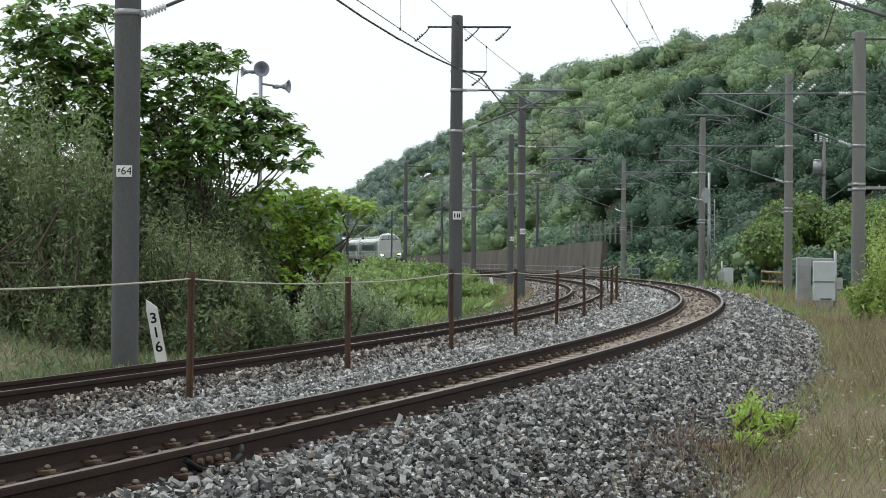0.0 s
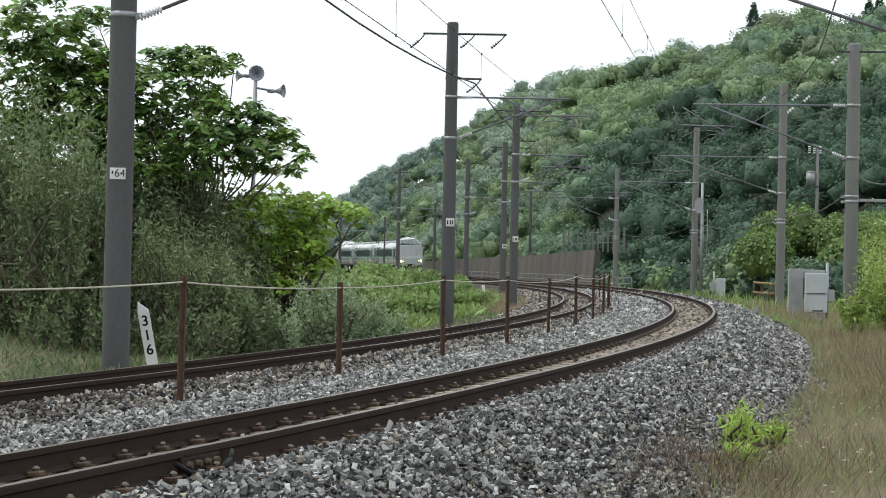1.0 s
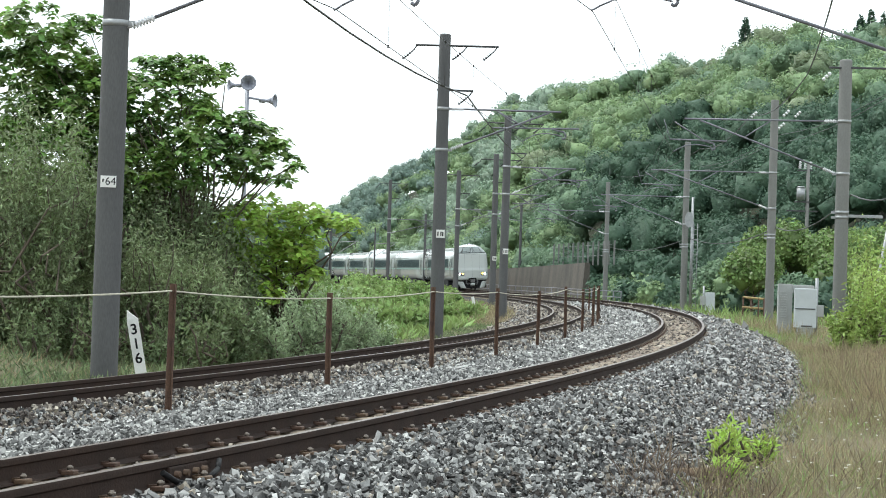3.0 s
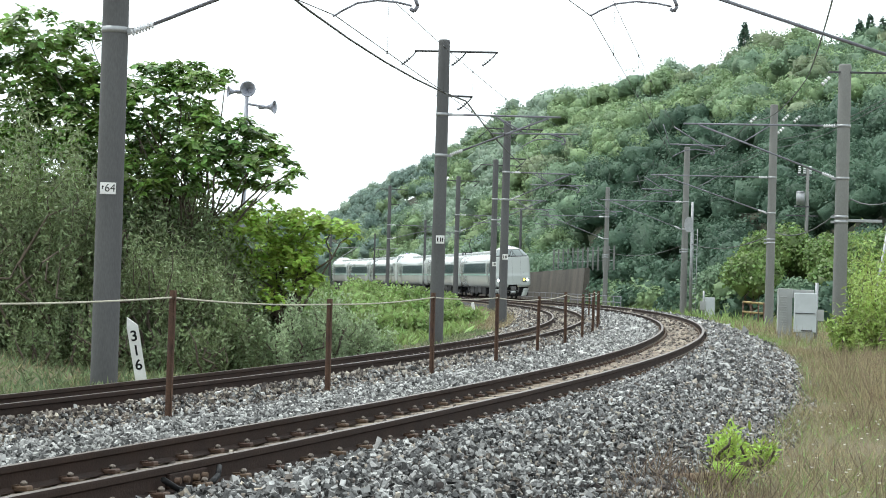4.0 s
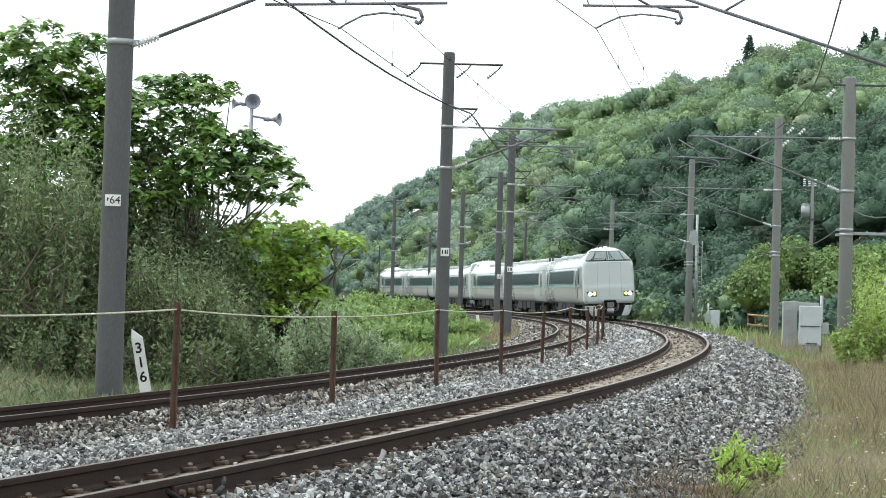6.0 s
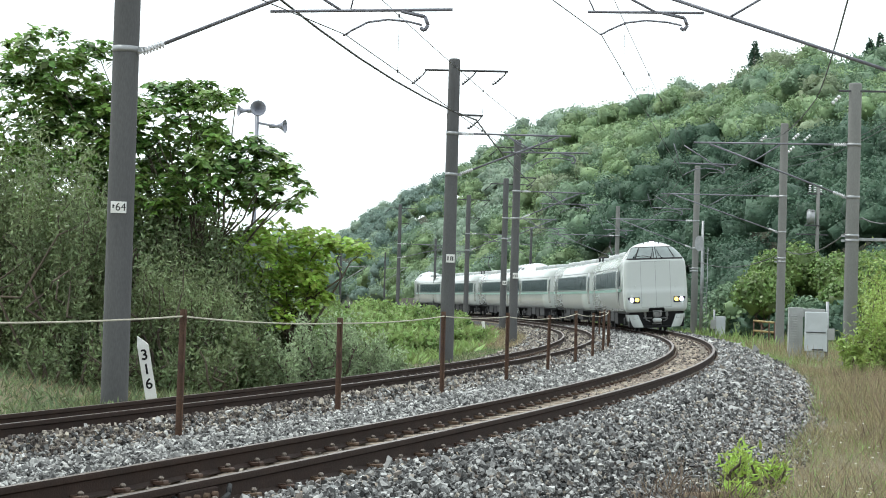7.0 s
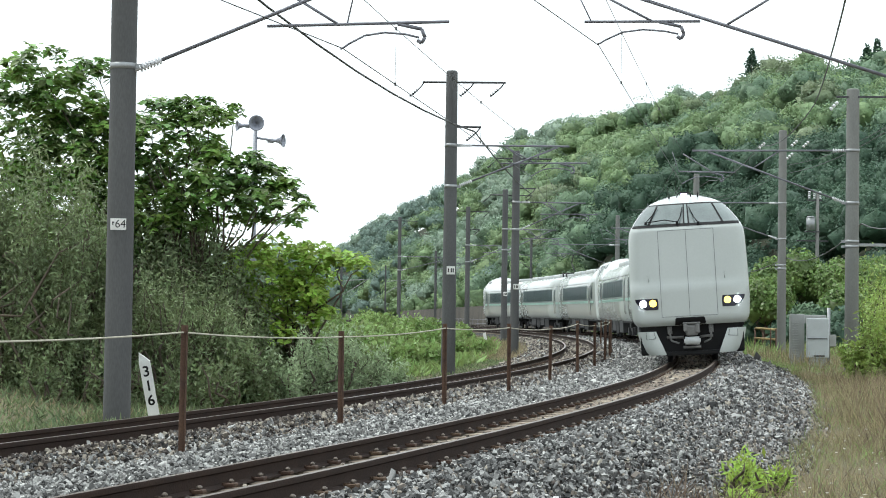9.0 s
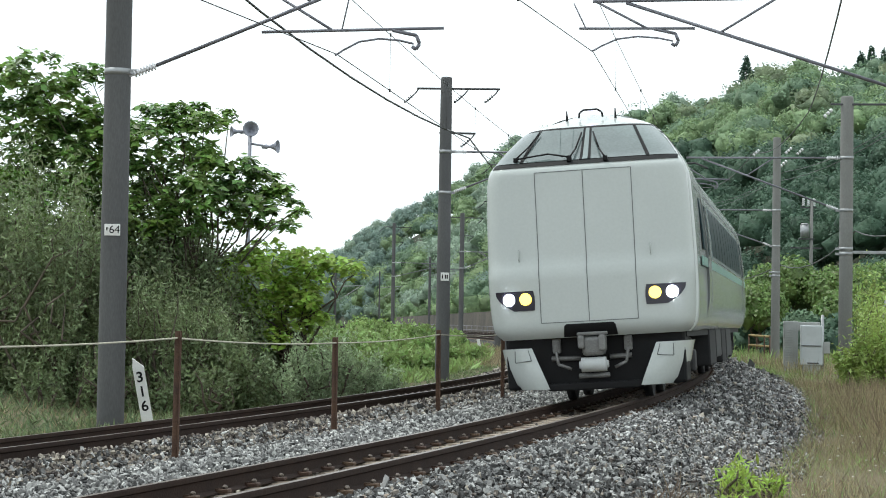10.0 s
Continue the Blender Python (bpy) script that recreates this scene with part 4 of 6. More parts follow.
def build_forest():
    parts = []
    n = 9000
    a = rng.uniform(-0.075, 0.235, n)
    t = rng.uniform(0, 1.03, n)
    fa = [math.atan2(p[0], p[1]) for p in FOOTLINE]
    fd = [math.hypot(*p) for p in FOOTLINE]
    ra = [math.atan2(p[0], p[1]) for p in RIDGE]
    rd = [math.hypot(p[0], p[1]) for p in RIDGE]
    near, far = np.interp(a, fa, fd), np.interp(a, ra, rd)
    reach = near + 2 + (far - near) * t
    x, y = reach * np.sin(a), reach * np.cos(a)
    order = np.argsort(reach)
    kept = []
    grid = {}
    for i in order:
        gap = float(np.interp(reach[i], [120, 260, 500], [3.9, 4.6, 5.4]))
        key = (int(x[i] // 7), int(y[i] // 7))
        near_by = [k for dx in (-1, 0, 1) for dy in (-1, 0, 1) for k in grid.get((key[0] + dx, key[1] + dy), ())]
        if all((x[i] - x[k]) ** 2 + (y[i] - y[k]) ** 2 > gap * gap for k in near_by):
            grid.setdefault(key, []).append(i)
            kept.append(i)
    kept = np.array(kept)
    z = terrain(x[kept], y[kept])
    for i, zz in zip(kept, z):
        r = float(np.interp(reach[i], [120, 260, 340, 420], [2.9, 3.3, 3.1, 2.8])) * rng.uniform(0.72, 1.2)
        tall = (rng.uniform(2.4, 5.2) + r * 0.35) * min(1.0, 0.35 + 5 * t[i])
        tone = leaf_tone(a[i], t[i], reach[i], x[i], y[i])
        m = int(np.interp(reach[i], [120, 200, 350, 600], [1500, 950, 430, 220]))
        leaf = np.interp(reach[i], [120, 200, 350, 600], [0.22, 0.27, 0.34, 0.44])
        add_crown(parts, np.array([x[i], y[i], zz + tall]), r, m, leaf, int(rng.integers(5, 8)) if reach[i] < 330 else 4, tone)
    # mostly hidden woods across the fields on the inner side of the line, added to darken window reflections
    q = np.random.default_rng(18)
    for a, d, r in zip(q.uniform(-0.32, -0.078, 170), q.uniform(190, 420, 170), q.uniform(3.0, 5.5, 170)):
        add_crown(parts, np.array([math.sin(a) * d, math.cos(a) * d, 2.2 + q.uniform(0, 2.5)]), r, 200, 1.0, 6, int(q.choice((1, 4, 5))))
    # low bushes along the foot, on the outer side of the curve
    q = np.random.default_rng(17)
    for s, o, r in zip(q.uniform(88, 175, 130), q.uniform(7.2, 17, 130), q.uniform(0.9, 2.0, 130)):
        x0, y0, z0 = plan(s, o)
        zz = float(terrain(np.array([x0]), np.array([y0]))[0])
        add_crown(parts, np.array([x0, y0, zz + r * 0.3]), r, 320, 0.32, 6, int(q.choice((0, 1, 2), p=[0.5, 0.35, 0.15])))
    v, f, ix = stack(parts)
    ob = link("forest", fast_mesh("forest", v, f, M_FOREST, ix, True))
    tagged(ob, "dense mixed green broadleaf forest covering the hillside", "forest", kind="stuff")


build_forest()


def limb(bm, pts, r0, r1):
    n = len(pts) - 1
    for i in range(n):
        a, b = r0 + (r1 - r0) * i / n, r0 + (r1 - r0) * (i + 1) / n
        tube(bm, pts[i], pts[i + 1], a, b, seg=7, caps=False)


def bent(a, b, amount, n=4, seed=0):
    a, b = np.array(a, float), np.array(b, float)
    q = np.random.default_rng(seed)
    out = []
    for i in range(n + 1):
        f = i / n
        out.append(tuple(a + (b - a) * f + q.normal(size=3) * amount * math.sin(math.pi * f) + np.array([0, 0, amount * 1.2 * math.sin(math.pi * f)])))
    return out


def conifer(x, y, top):
    z0 = float(terrain(np.array([x]), np.array([y]))[0])
    h = top - z0
    tree = tagged(new("conifer_tree"), "tall dark conifer standing above the ridge", "tree")
    tree.matrix_basis = pose(x, y, z0)
    bm = bmesh.new()
    tube(bm, (0, 0, 0), (0, 0, h), 0.25, 0.03, 8)
    part("trunk", bm, M_BARK, tree)
    n = 1500
    f = np.round(rng.uniform(0.3, 1, n) * 15) / 15 + rng.normal(size=n) * 0.02
    ang = np.round(rng.uniform(0, 2 * math.pi, n) / 0.45) * 0.45 + f * 40
    r = (1.02 - f) * h * 0.5 * rng.uniform(0.05, 1, n) * (0.75 + 0.25 * np.sin(f * 45 + ang * 2)) + 0.05
    p = np.stack([np.cos(ang) * r, np.sin(ang) * r, h * f - r * 0.25 + rng.normal(size=n) * 0.12], 1)
    al = np.stack([np.cos(ang), np.sin(ang), np.full(n, -0.3)], 1) + ball(n) * 0.8
    v, q = leaves(p, al, 0.5, 0.5)
    link("crown", fast_mesh("crown", v, q, [M_FOREST[0]]), tree)


for cx, cy, ct in ((44.6, 312.0, 42.6), (45.6, 313.0, 40.6), (59.0, 290, 41.2), (57.4, 289, 40.3), (60.6, 289, 40.8)):
    conifer(cx, cy, ct)


def broad_tree(name, label, x, y, pads, leaf, per, material, stems, seed, depth=1.3, z0=-0.6, droop=-0.35, aspect=0.5):
    """A tree of limbs that end in flat pads of drooping leaves; pads: x, height, half width, half height."""
    tree = tagged(new(name), label, "tree")
    tree.matrix_basis = pose(x, y, z0)
    q = np.random.default_rng(seed)
    bm = bmesh.new()
    fork = (0.1, 0.1, stems)
    limb(bm, bent((0, 0, -0.1), fork, 0.06, 3, seed), 0.13, 0.09)
    part("trunk", bm, M_BARK, tree)
    parts = []
    bm = bmesh.new()
    for i, (px, pz, rx, rz) in enumerate(pads):
        py = q.uniform(-depth, depth)
        limb(bm, bent((0.05, 0.05, stems * (0.55 + 0.4 * ((i * 0.37) % 1))), (px, py, pz - rz * 0.3), 0.12, 5, seed + i), 0.032, 0.008)
        clumps = int(per * rx * (rz + 0.15) * 60)
        e = ball(clumps) * np.array([rx, rx * 0.85, rz])
        e *= (q.uniform(0.45, 1.0, clumps) ** 0.5)[:, None]
        e[:, 2] = np.where(e[:, 2] < -0.7 * rz, -e[:, 2], e[:, 2])
        e[:, 2] -= 0.35 * rz * (np.hypot(e[:, 0] / rx, e[:, 1] / rx) ** 2)
        c = e + np.array([px, py, pz])
        for k in range(7):
            ang = k * 0.9 + q.uniform(0, 6.3, clumps)
            al = np.stack([np.cos(ang), np.sin(ang), np.full(clumps, droop) + q.normal(size=clumps) * 0.3], 1)
            parts.append(leaves(c + q.normal(size=c.shape) * 0.03, al, leaf * q.uniform(0.6, 1.25, clumps), aspect, 0.25, np.array([0, -0.25, 1.0]) + e / rx * 0.5))
    part("limb", bm, M_BARK, tree)
    v, f, ix = stack(parts)
    link("crown", fast_mesh("crown", v, f, [material]), tree)
    return tree


# large tree beside the line: pads given from its foot, in metres
PADS_TOP = [(-2.96, 6.40, 0.72, 0.32), (-3.54, 6.10, 0.51, 0.34), (-2.06, 6.46, 0.36, 0.19), (-3.28, 5.55, 0.76, 0.34), (-2.52, 5.81, 0.68, 0.36), (-2.08, 5.39, 0.51, 0.32), (-2.50, 5.09, 0.59, 0.32),
            (-0.81, 5.63, 0.51, 0.25), (-0.35, 5.68, 0.42, 0.22), (-0.05, 5.87, 0.25, 0.14), (0.21, 5.47, 0.36, 0.20), (0.57, 5.72, 0.19, 0.12), (-0.84, 5.16, 0.42, 0.24), (-0.21, 5.10, 0.59, 0.20),
            (0.38, 4.88, 0.27, 0.13), (-0.92, 4.77, 0.38, 0.17), (-1.5, 5.5, 0.5, 0.3), (-1.6, 4.9, 0.5, 0.4)]
PADS_MID = [(-0.36, 4.44, 0.72, 0.30), (-0.91, 4.22, 0.51, 0.38), (0.49, 4.50, 0.51, 0.24), (0.99, 4.69, 0.36, 0.15), (1.27, 4.38, 0.47, 0.22), (1.68, 4.18, 0.32, 0.19), (2.06, 3.86, 0.17, 0.08),
            (0.83, 4.12, 0.55, 0.24), (0.07, 4.11, 0.64, 0.29), (1.26, 3.93, 0.41, 0.15), (1.61, 3.65, 0.24, 0.10), (-0.81, 3.67, 0.51, 0.29), (-0.18, 3.59, 0.47, 0.22), (0.84, 3.70, 0.51, 0.17)]
PADS_LOW = [(-1.10, 3.20, 0.34, 0.25), (-0.63, 3.16, 0.38, 0.19), (-2.91, 4.53, 0.68, 0.42), (-2.23, 4.45, 0.51, 0.42), (-3.43, 4.86, 0.51, 0.42), (-1.79, 3.61, 0.51, 0.42), (-1.6, 4.3, 0.5, 0.42),
            (-2.6, 3.8, 0.7, 0.5), (-3.4, 3.9, 0.6, 0.5), (-1.6, 2.9, 0.6, 0.42), (-2.5, 3.0, 0.7, 0.5)]
broad_tree("broadleaf_tree", "large spreading broadleaf tree with glossy layered green foliage", -4.9, 40.0, [(a, b, c * 1.2, d * 1.3) for a, b, c, d in PADS_TOP + PADS_MID + PADS_LOW], 0.2, 2.7, M_TREELEAF, 2.0, 3, 1.0, aspect=0.62)
PADS_YOUNG = [(-0.97, 2.78, 0.47, 0.22), (-0.46, 3.09, 0.56, 0.19), (-1.30, 2.39, 0.43, 0.24), (-0.62, 2.49, 0.56, 0.27), (-0.11, 2.75, 0.41, 0.22), (0.28, 2.50, 0.36, 0.21), (0.40, 2.93, 0.39, 0.19),
              (0.81, 2.85, 0.39, 0.13), (1.14, 2.75, 0.15, 0.14), (-0.27, 2.10, 0.45, 0.22), (-0.87, 2.05, 0.39, 0.22), (0.24, 2.11, 0.21, 0.14), (-0.61, 1.71, 0.34, 0.17), (-1.25, 1.96, 0.26, 0.19),
              (0.1, 2.3, 0.35, 0.2), (-0.1, 1.7, 0.35, 0.18), (0.3, 1.9, 0.28, 0.16), (-0.5, 1.4, 0.35, 0.18)]
broad_tree("broadleaf_tree", "small bright green broadleaf tree leaning over the slope", -2.95, 40.5, [(a, b, c * 1.25, d * 1.3) for a, b, c, d in PADS_YOUNG], 0.175, 3.2, M_YOUNG, 0.9, 11, 0.6, aspect=0.62)


def bush(name, label, x, y, z0, w, d, h, n, leaf, aspect, material, droop=-0.2, seed=1, stems=9):
    """A shrub: stems from one root and leaves on lobes through its volume, uneven outline."""
    ob = tagged(new(name), label, "bush")
    ob.matrix_basis = pose(x, y, z0)
    q = np.random.default_rng(seed)
    bm = bmesh.new()
    tips = []
    for i in range(stems):
        t = (q.uniform(-1, 1) * w, q.uniform(-1, 1) * d, h * q.uniform(0.55, 1.0))
        limb(bm, bent((t[0] * 0.25, t[1] * 0.25, 0), t, 0.08 * h, 5, seed * 31 + i), 0.03, 0.006)
        tips.append(t)
    tagged(part("stem", bm, M_BARK, ob), kind="stuff")
    tips = np.array(tips)
    pick = q.integers(0, stems, n)
    f = q.uniform(0.12, 1.05, n)
    base = tips[pick] * np.stack([0.25 + 0.75 * f, 0.25 + 0.75 * f, f], 1)
    p = base + q.normal(size=(n, 3)) * np.array([w, d, h]) * 0.16
    p[:, 2] = np.clip(p[:, 2], 0.02, None)
    al = q.normal(size=(n, 3)) * 0.7 + np.array([0, 0, droop])
    v, k = leaves(p, al, leaf * q.uniform(0.6, 1.3, n), aspect, 0.2)
    link("foliage", fast_mesh("foliage", v, k, [material]), ob)
    return ob


# dark bushes under the large tree
for i, (x, y, h) in enumerate(((-6.0, 39.0, 3.3), (-5.4, 38.8, 3.2), (-4.9, 39.2, 2.9), (-4.4, 39.0, 2.6), (-3.95, 39.4, 1.9))):
    bush("undergrowth_bush", "dense olive bush below the large tree", x, y, -0.6, 0.5, 0.6, h, 6500, 0.11, 0.42, M_SHADELEAF, -0.2, 260 + i, 14)
# olive bushes between the trees
for i, (x, y, w, d, h) in enumerate(((-5.0, 36.6, 0.5, 0.5, 2.3), (-4.35, 37.0, 0.45, 0.5, 2.0), (-3.85, 37.4, 0.35, 0.4, 1.5))):
    bush("willow_bush", "slender olive green bush with narrow drooping leaves", x, y, -0.6, w, d, h, 7000, 0.1, 0.24, M_WILLOW, -0.6, 240 + i, 16)
# pale narrow-leaved clump and the dark undergrowth along the left of the line
for i, (x, y, w, d, h) in enumerate(((-7.7, 36.0, 1.0, 0.8, 4.1), (-6.9, 35.2, 0.75, 0.7, 3.7), (-6.2, 36.0, 0.6, 0.7, 3.0), (-8.2, 36.5, 0.8, 0.8, 3.9))):
    bush("willow_bush", "tall pale green bush with narrow drooping leaves", x, y, -0.6, w, d, h, 20000, 0.105, 0.28, M_WILLOW, -0.5, 40 + i, 15)
for i, (x, h) in enumerate(((-9.4, 3.4), (-8.7, 4.2), (-8.0, 3.6), (-7.3, 4.0), (-6.6, 3.6), (-5.9, 3.4), (-5.3, 3.3), (-4.7, 3.0), (-4.1, 2.4), (-3.6, 1.7))):
    bush("undergrowth_bush", "tall shaded bush behind the trackside trees", x, 41.5, -0.6, 0.7, 0.9, h, 6500, 0.15, 0.5, M_SHADELEAF, -0.1, 220 + i, 14)
for i in range(12):
    x = -8.2 + i * 0.42
    h = (1.9 if i < 9 else 0.95) + 0.4 * math.sin(i * 1.9)
    bush("undergrowth_bush", "dark green tangled undergrowth beside the track", x, 37.4 + 0.9 * math.sin(i * 2.7), -0.6, 0.5, 0.7, h, 5200, 0.1, 0.45, M_SHADELEAF, -0.1, 60 + i, 9)
for i in range(6):
    x = -6.6 + i * 0.55
    bush("undergrowth_bush", "low dark green scrub at the foot of the trees", x, 34.2 + 0.5 * math.sin(i * 2.1) + 0.25 * i, -0.6, 0.4, 0.45, 0.9 + 0.3 * math.sin(i * 1.3), 900, 0.11, 0.4, M_SHADELEAF, 0.1, 90 + i, 8)


# feathery pale bushes on the slope below the small tree
for i, (x, y, w, d, h) in enumerate(((-2.95, 37.4, 0.35, 0.4, 1.0), (-2.5, 38.0, 0.4, 0.4, 1.25), (-2.05, 38.4, 0.4, 0.4, 1.2), (-1.6, 39.2, 0.4, 0.4, 1.0), (-2.4, 40.5, 0.5, 0.5, 1.4), (-1.2, 40.2, 0.35, 0.4, 0.8))):
    bush("feathery_bush", "pale feathery grey-green bush with bare stems on the slope", x, y, -0.6, w, d, h, 4600, 0.085, 0.4, M_FEATHER, 0.3, 270 + i, 12)


def blades(n, s0, s1, o0, o1, h, w, lean, base=0.0, seed=5):
    """Grass blades over a strip beside the line."""
    q = np.random.default_rng(seed)
    s, o = q.uniform(s0, s1, n), q.uniform(o0, o1, n)
    x, y, _ = plan(s, o)
    z = level(s) + ground_z(x, y, s, o) + np.where(np.abs(o + 2) < 6, 0, 1) * hill(x, y) + base
    p = np.stack([x, y, z], 1)
    hh = h * q.uniform(0.45, 1.15, n)
    patch = np.array([noise.noise((a * 0.5, b * 0.25, 3)) for a, b in zip(x, y)])
    hh *= np.clip(1 + patch * 1.1, 0.3, 1.8)
    al = np.stack([q.normal(size=n) * lean, q.normal(size=n) * lean, np.ones(n)], 1)
    return leaves(p, al, hh, w, 0.3)


def grass(name, label, material, *args, **kw):
    v, f = blades(*args, **kw)
    tagged(link(name, fast_mesh(name, v, f, [material])), label, "grass", kind="stuff")


grass("dry_grass", "dry brown grass beside the ballast", M_DRY, 70000, -8, 45, 2.8, 9, 0.32, 0.022, 0.6, seed=1)
grass("dry_grass", "tall pale seed grass beside the track", M_DRY, 14000, 10, 90, 3.3, 10, 0.5, 0.025, 0.45, seed=2)
grass("green_grass", "green grass mixed into the dry verge", M_WEED, 22000, -8, 70, 2.75, 10, 0.24, 0.05, 0.7, seed=3)
grass("green_grass", "green grass at the far side of the line", M_WEED, 9000, 70, 150, 3.0, 13, 0.55, 0.08, 0.5, seed=4)
grass("green_weeds", "bright green weeds on the inner bank", M_WEED, 22000, 27, 120, -17, -7.2, 0.4, 0.3, 0.95, seed=6)
grass("green_weeds", "low weeds along the edge of the ballast", M_SHADELEAF, 9000, 4, 60, -8.5, -6.2, 0.16, 0.15, 0.9, seed=7)
grass("dry_grass", "dry brown grass below the trees", M_DRY, 6000, 2, 32, -13, -6.9, 0.2, 0.06, 0.9, seed=10)
grass("green_weeds", "low olive weeds below the trees", M_SHADELEAF, 15000, 2, 32, -13, -6.9, 0.2, 0.16, 0.9, seed=9)
grass("dry_grass", "dry brown stalks among the inner bank", M_DRY, 7000, 55, 130, -9.0, -5.9, 0.35, 0.05, 0.5, seed=8)

for i, (x, y, w, d, h) in enumerate(((11.7, 56, 0.7, 0.8, 2.2), (12.3, 54, 0.8, 0.9, 2.6), (11.2, 57.5, 0.35, 0.5, 1.2), (12.8, 60, 0.9, 1.0, 3.0), (13.6, 65, 0.9, 1.0, 3.2))):
    bush("shrub", "bright yellow-green shrub on the verge", x, y, -0.62, w, d, h, 4200, 0.15, 0.38, M_VERGE, 0.0, 120 + i, 14)
def foot_tree(x, y, r, h, tone, material):
    """A rounded broadleaf tree of many lobes on a short forked trunk."""
    tree = tagged(new("hill_foot_tree"), "rounded light green broadleaf tree at the foot of the hill" if tone else "low dark green tree at the foot of the hill", "tree")
    tree.matrix_basis = pose(x, y, -0.6)
    bm = bmesh.new()
    limb(bm, bent((0, 0, -0.1), (0.1, 0, h - r * 0.5), 0.1, 4, int(x * 10)), 0.14, 0.07)
    for k in range(5):
        limb(bm, bent((0.05, 0, h * 0.45), (math.cos(k * 1.3) * r * 0.6, math.sin(k * 1.3) * r * 0.6, h - r * 0.1), 0.1, 4, k), 0.05, 0.015)
    part("trunk", bm, M_BARK, tree)
    shell, core = crown(np.array([0, 0, h]), r, int(2600 * r), 0.2, 13, 0.9)
    v, f, _ = stack([shell, core])
    link("crown", fast_mesh("crown", v, f, [material], None, True), tree)


for x, y, r, h, tone in ((17.6, 117, 1.7, 2.6, 1), (19.6, 121, 2.2, 3.9, 1), (22.6, 119, 2.1, 3.7, 1), (25.3, 121, 2.2, 3.8, 1), (28.2, 123, 2.2, 4.0, 1), (21.2, 112, 1.6, 2.4, 1), (24.2, 112, 1.7, 2.3, 1),
                         (18.9, 111, 1.2, 1.6, 0), (16.4, 122, 1.5, 2.2, 0), (26.8, 113, 1.7, 2.6, 1)):
    foot_tree(x, y, r, h, tone, M_SHRUB if tone else M_FOREST[1])
for i, (x, y, h) in enumerate(((2.5, 17.9, 0.5), (2.65, 18.5, 0.46), (2.72, 19.2, 0.4), (2.42, 17.3, 0.3), (3.1, 19.8, 0.3))):
    bush("weed_plant", "fresh green weed at the foot of the ballast", x, y, -0.64, 0.15, 0.15, h, 300, 0.1, 0.26, M_YOUNG, 0.3, 190 + i, 8)

q9 = np.random.default_rng(23)
for i in range(46):
    s_, o_ = q9.uniform(30, 112), q9.uniform(-14.5, -8.0)
    x_, y_, z_ = plan(s_, o_)
    h_ = q9.uniform(0.5, 1.0)
    bush("weed_bush", "bright green leafy weed bush on the inner bank", x_, y_, float(terrain(np.array([x_]), np.array([y_]))[0]), 0.8, 0.9, h_, 900, 0.2, 0.6, (M_WEED, M_SHRUB, M_WEED)[i % 3], 0.1, 300 + i, 7)
M_STALK = mat("brown_stalk", (0.2, 0.155, 0.115), 0.8, 0, 0.3, 0.8, 20, 0.0, (0.14, 0.11, 0.08), island=0.5, alpha_t=0.2, spec=0.2)
M_PETAL = mat("white_petal", (0.75, 0.72, 0.66), 0.7, 0, 0.1, 4, 20, 0.0, island=0.15, alpha_t=0.3)
grass("brown_stalks", "dry brown weed stalks at the foot of the ballast", M_STALK, 1700, -7, 0, 2.3, 3.5, 0.3, 0.03, 0.55, seed=31)
grass("brown_stalks", "reddish dry stalks among the verge grass", M_STALK, 6000, -4, 40, 3.4, 8, 0.4, 0.02, 0.5, seed=32)


def flowers(n, seed):
    """Small white flower heads over the verge."""
    q = np.random.default_rng(seed)
    s, o = q.uniform(-8, 12, n), q.uniform(3.2, 6.5, n)
    x, y, _ = plan(s, o)
    z = level(s) + ground_z(x, y, s, o) + q.uniform(0.15, 0.34, n)
    p = np.stack([x, y, z], 1)
    parts = []
    for k in range(5):
        a = k * 1.257
        parts.append(leaves(p, np.tile([math.cos(a), math.sin(a), 0.35], (n, 1)), 0.018, 0.8, 0.1))
    v, f, ix = stack(parts)
    tagged(link("white_flowers", fast_mesh("white_flowers", v, f, [M_PETAL])), "tiny white flowers scattered in the verge grass", "flowers", kind="stuff")


flowers(160, 33)


# ---- things beside the line ----
M_CAB = mat("cabinet_grey", (0.36, 0.37, 0.36), 0.55, 0.1, 0.15, 2, 60, 0.05, (0.28, 0.29, 0.28))
M_CABW = mat("cabinet_pale", (0.5, 0.53, 0.545), 0.5, 0, 0.1, 2, 60, 0.05, (0.42, 0.45, 0.46))
M_YELLOW = mat("faded_yellow_paint", (0.42, 0.33, 0.14), 0.7, 0, 0.3, 6, 60, 0.2, (0.2, 0.13, 0.07))
M_WALL = mat("stained_concrete", (0.115, 0.1, 0.085), 0.9, 0, 0.35, 0.5, 12, 0.3, (0.06, 0.055, 0.048), stretch=(1, 1, 0.35))
M_HORN = mat("horn_grey", (0.27, 0.28, 0.33), 0.45, 0.2, 0.1, 6, 60, 0.0)
M_LOG = mat("weathered_wood", (0.2, 0.14, 0.09), 0.9, 0, 0.35, 5, 50, 0.4)
M_PALE = mat("pale_timber", (0.5, 0.43, 0.33), 0.9, 0, 0.25, 5, 50, 0.4)


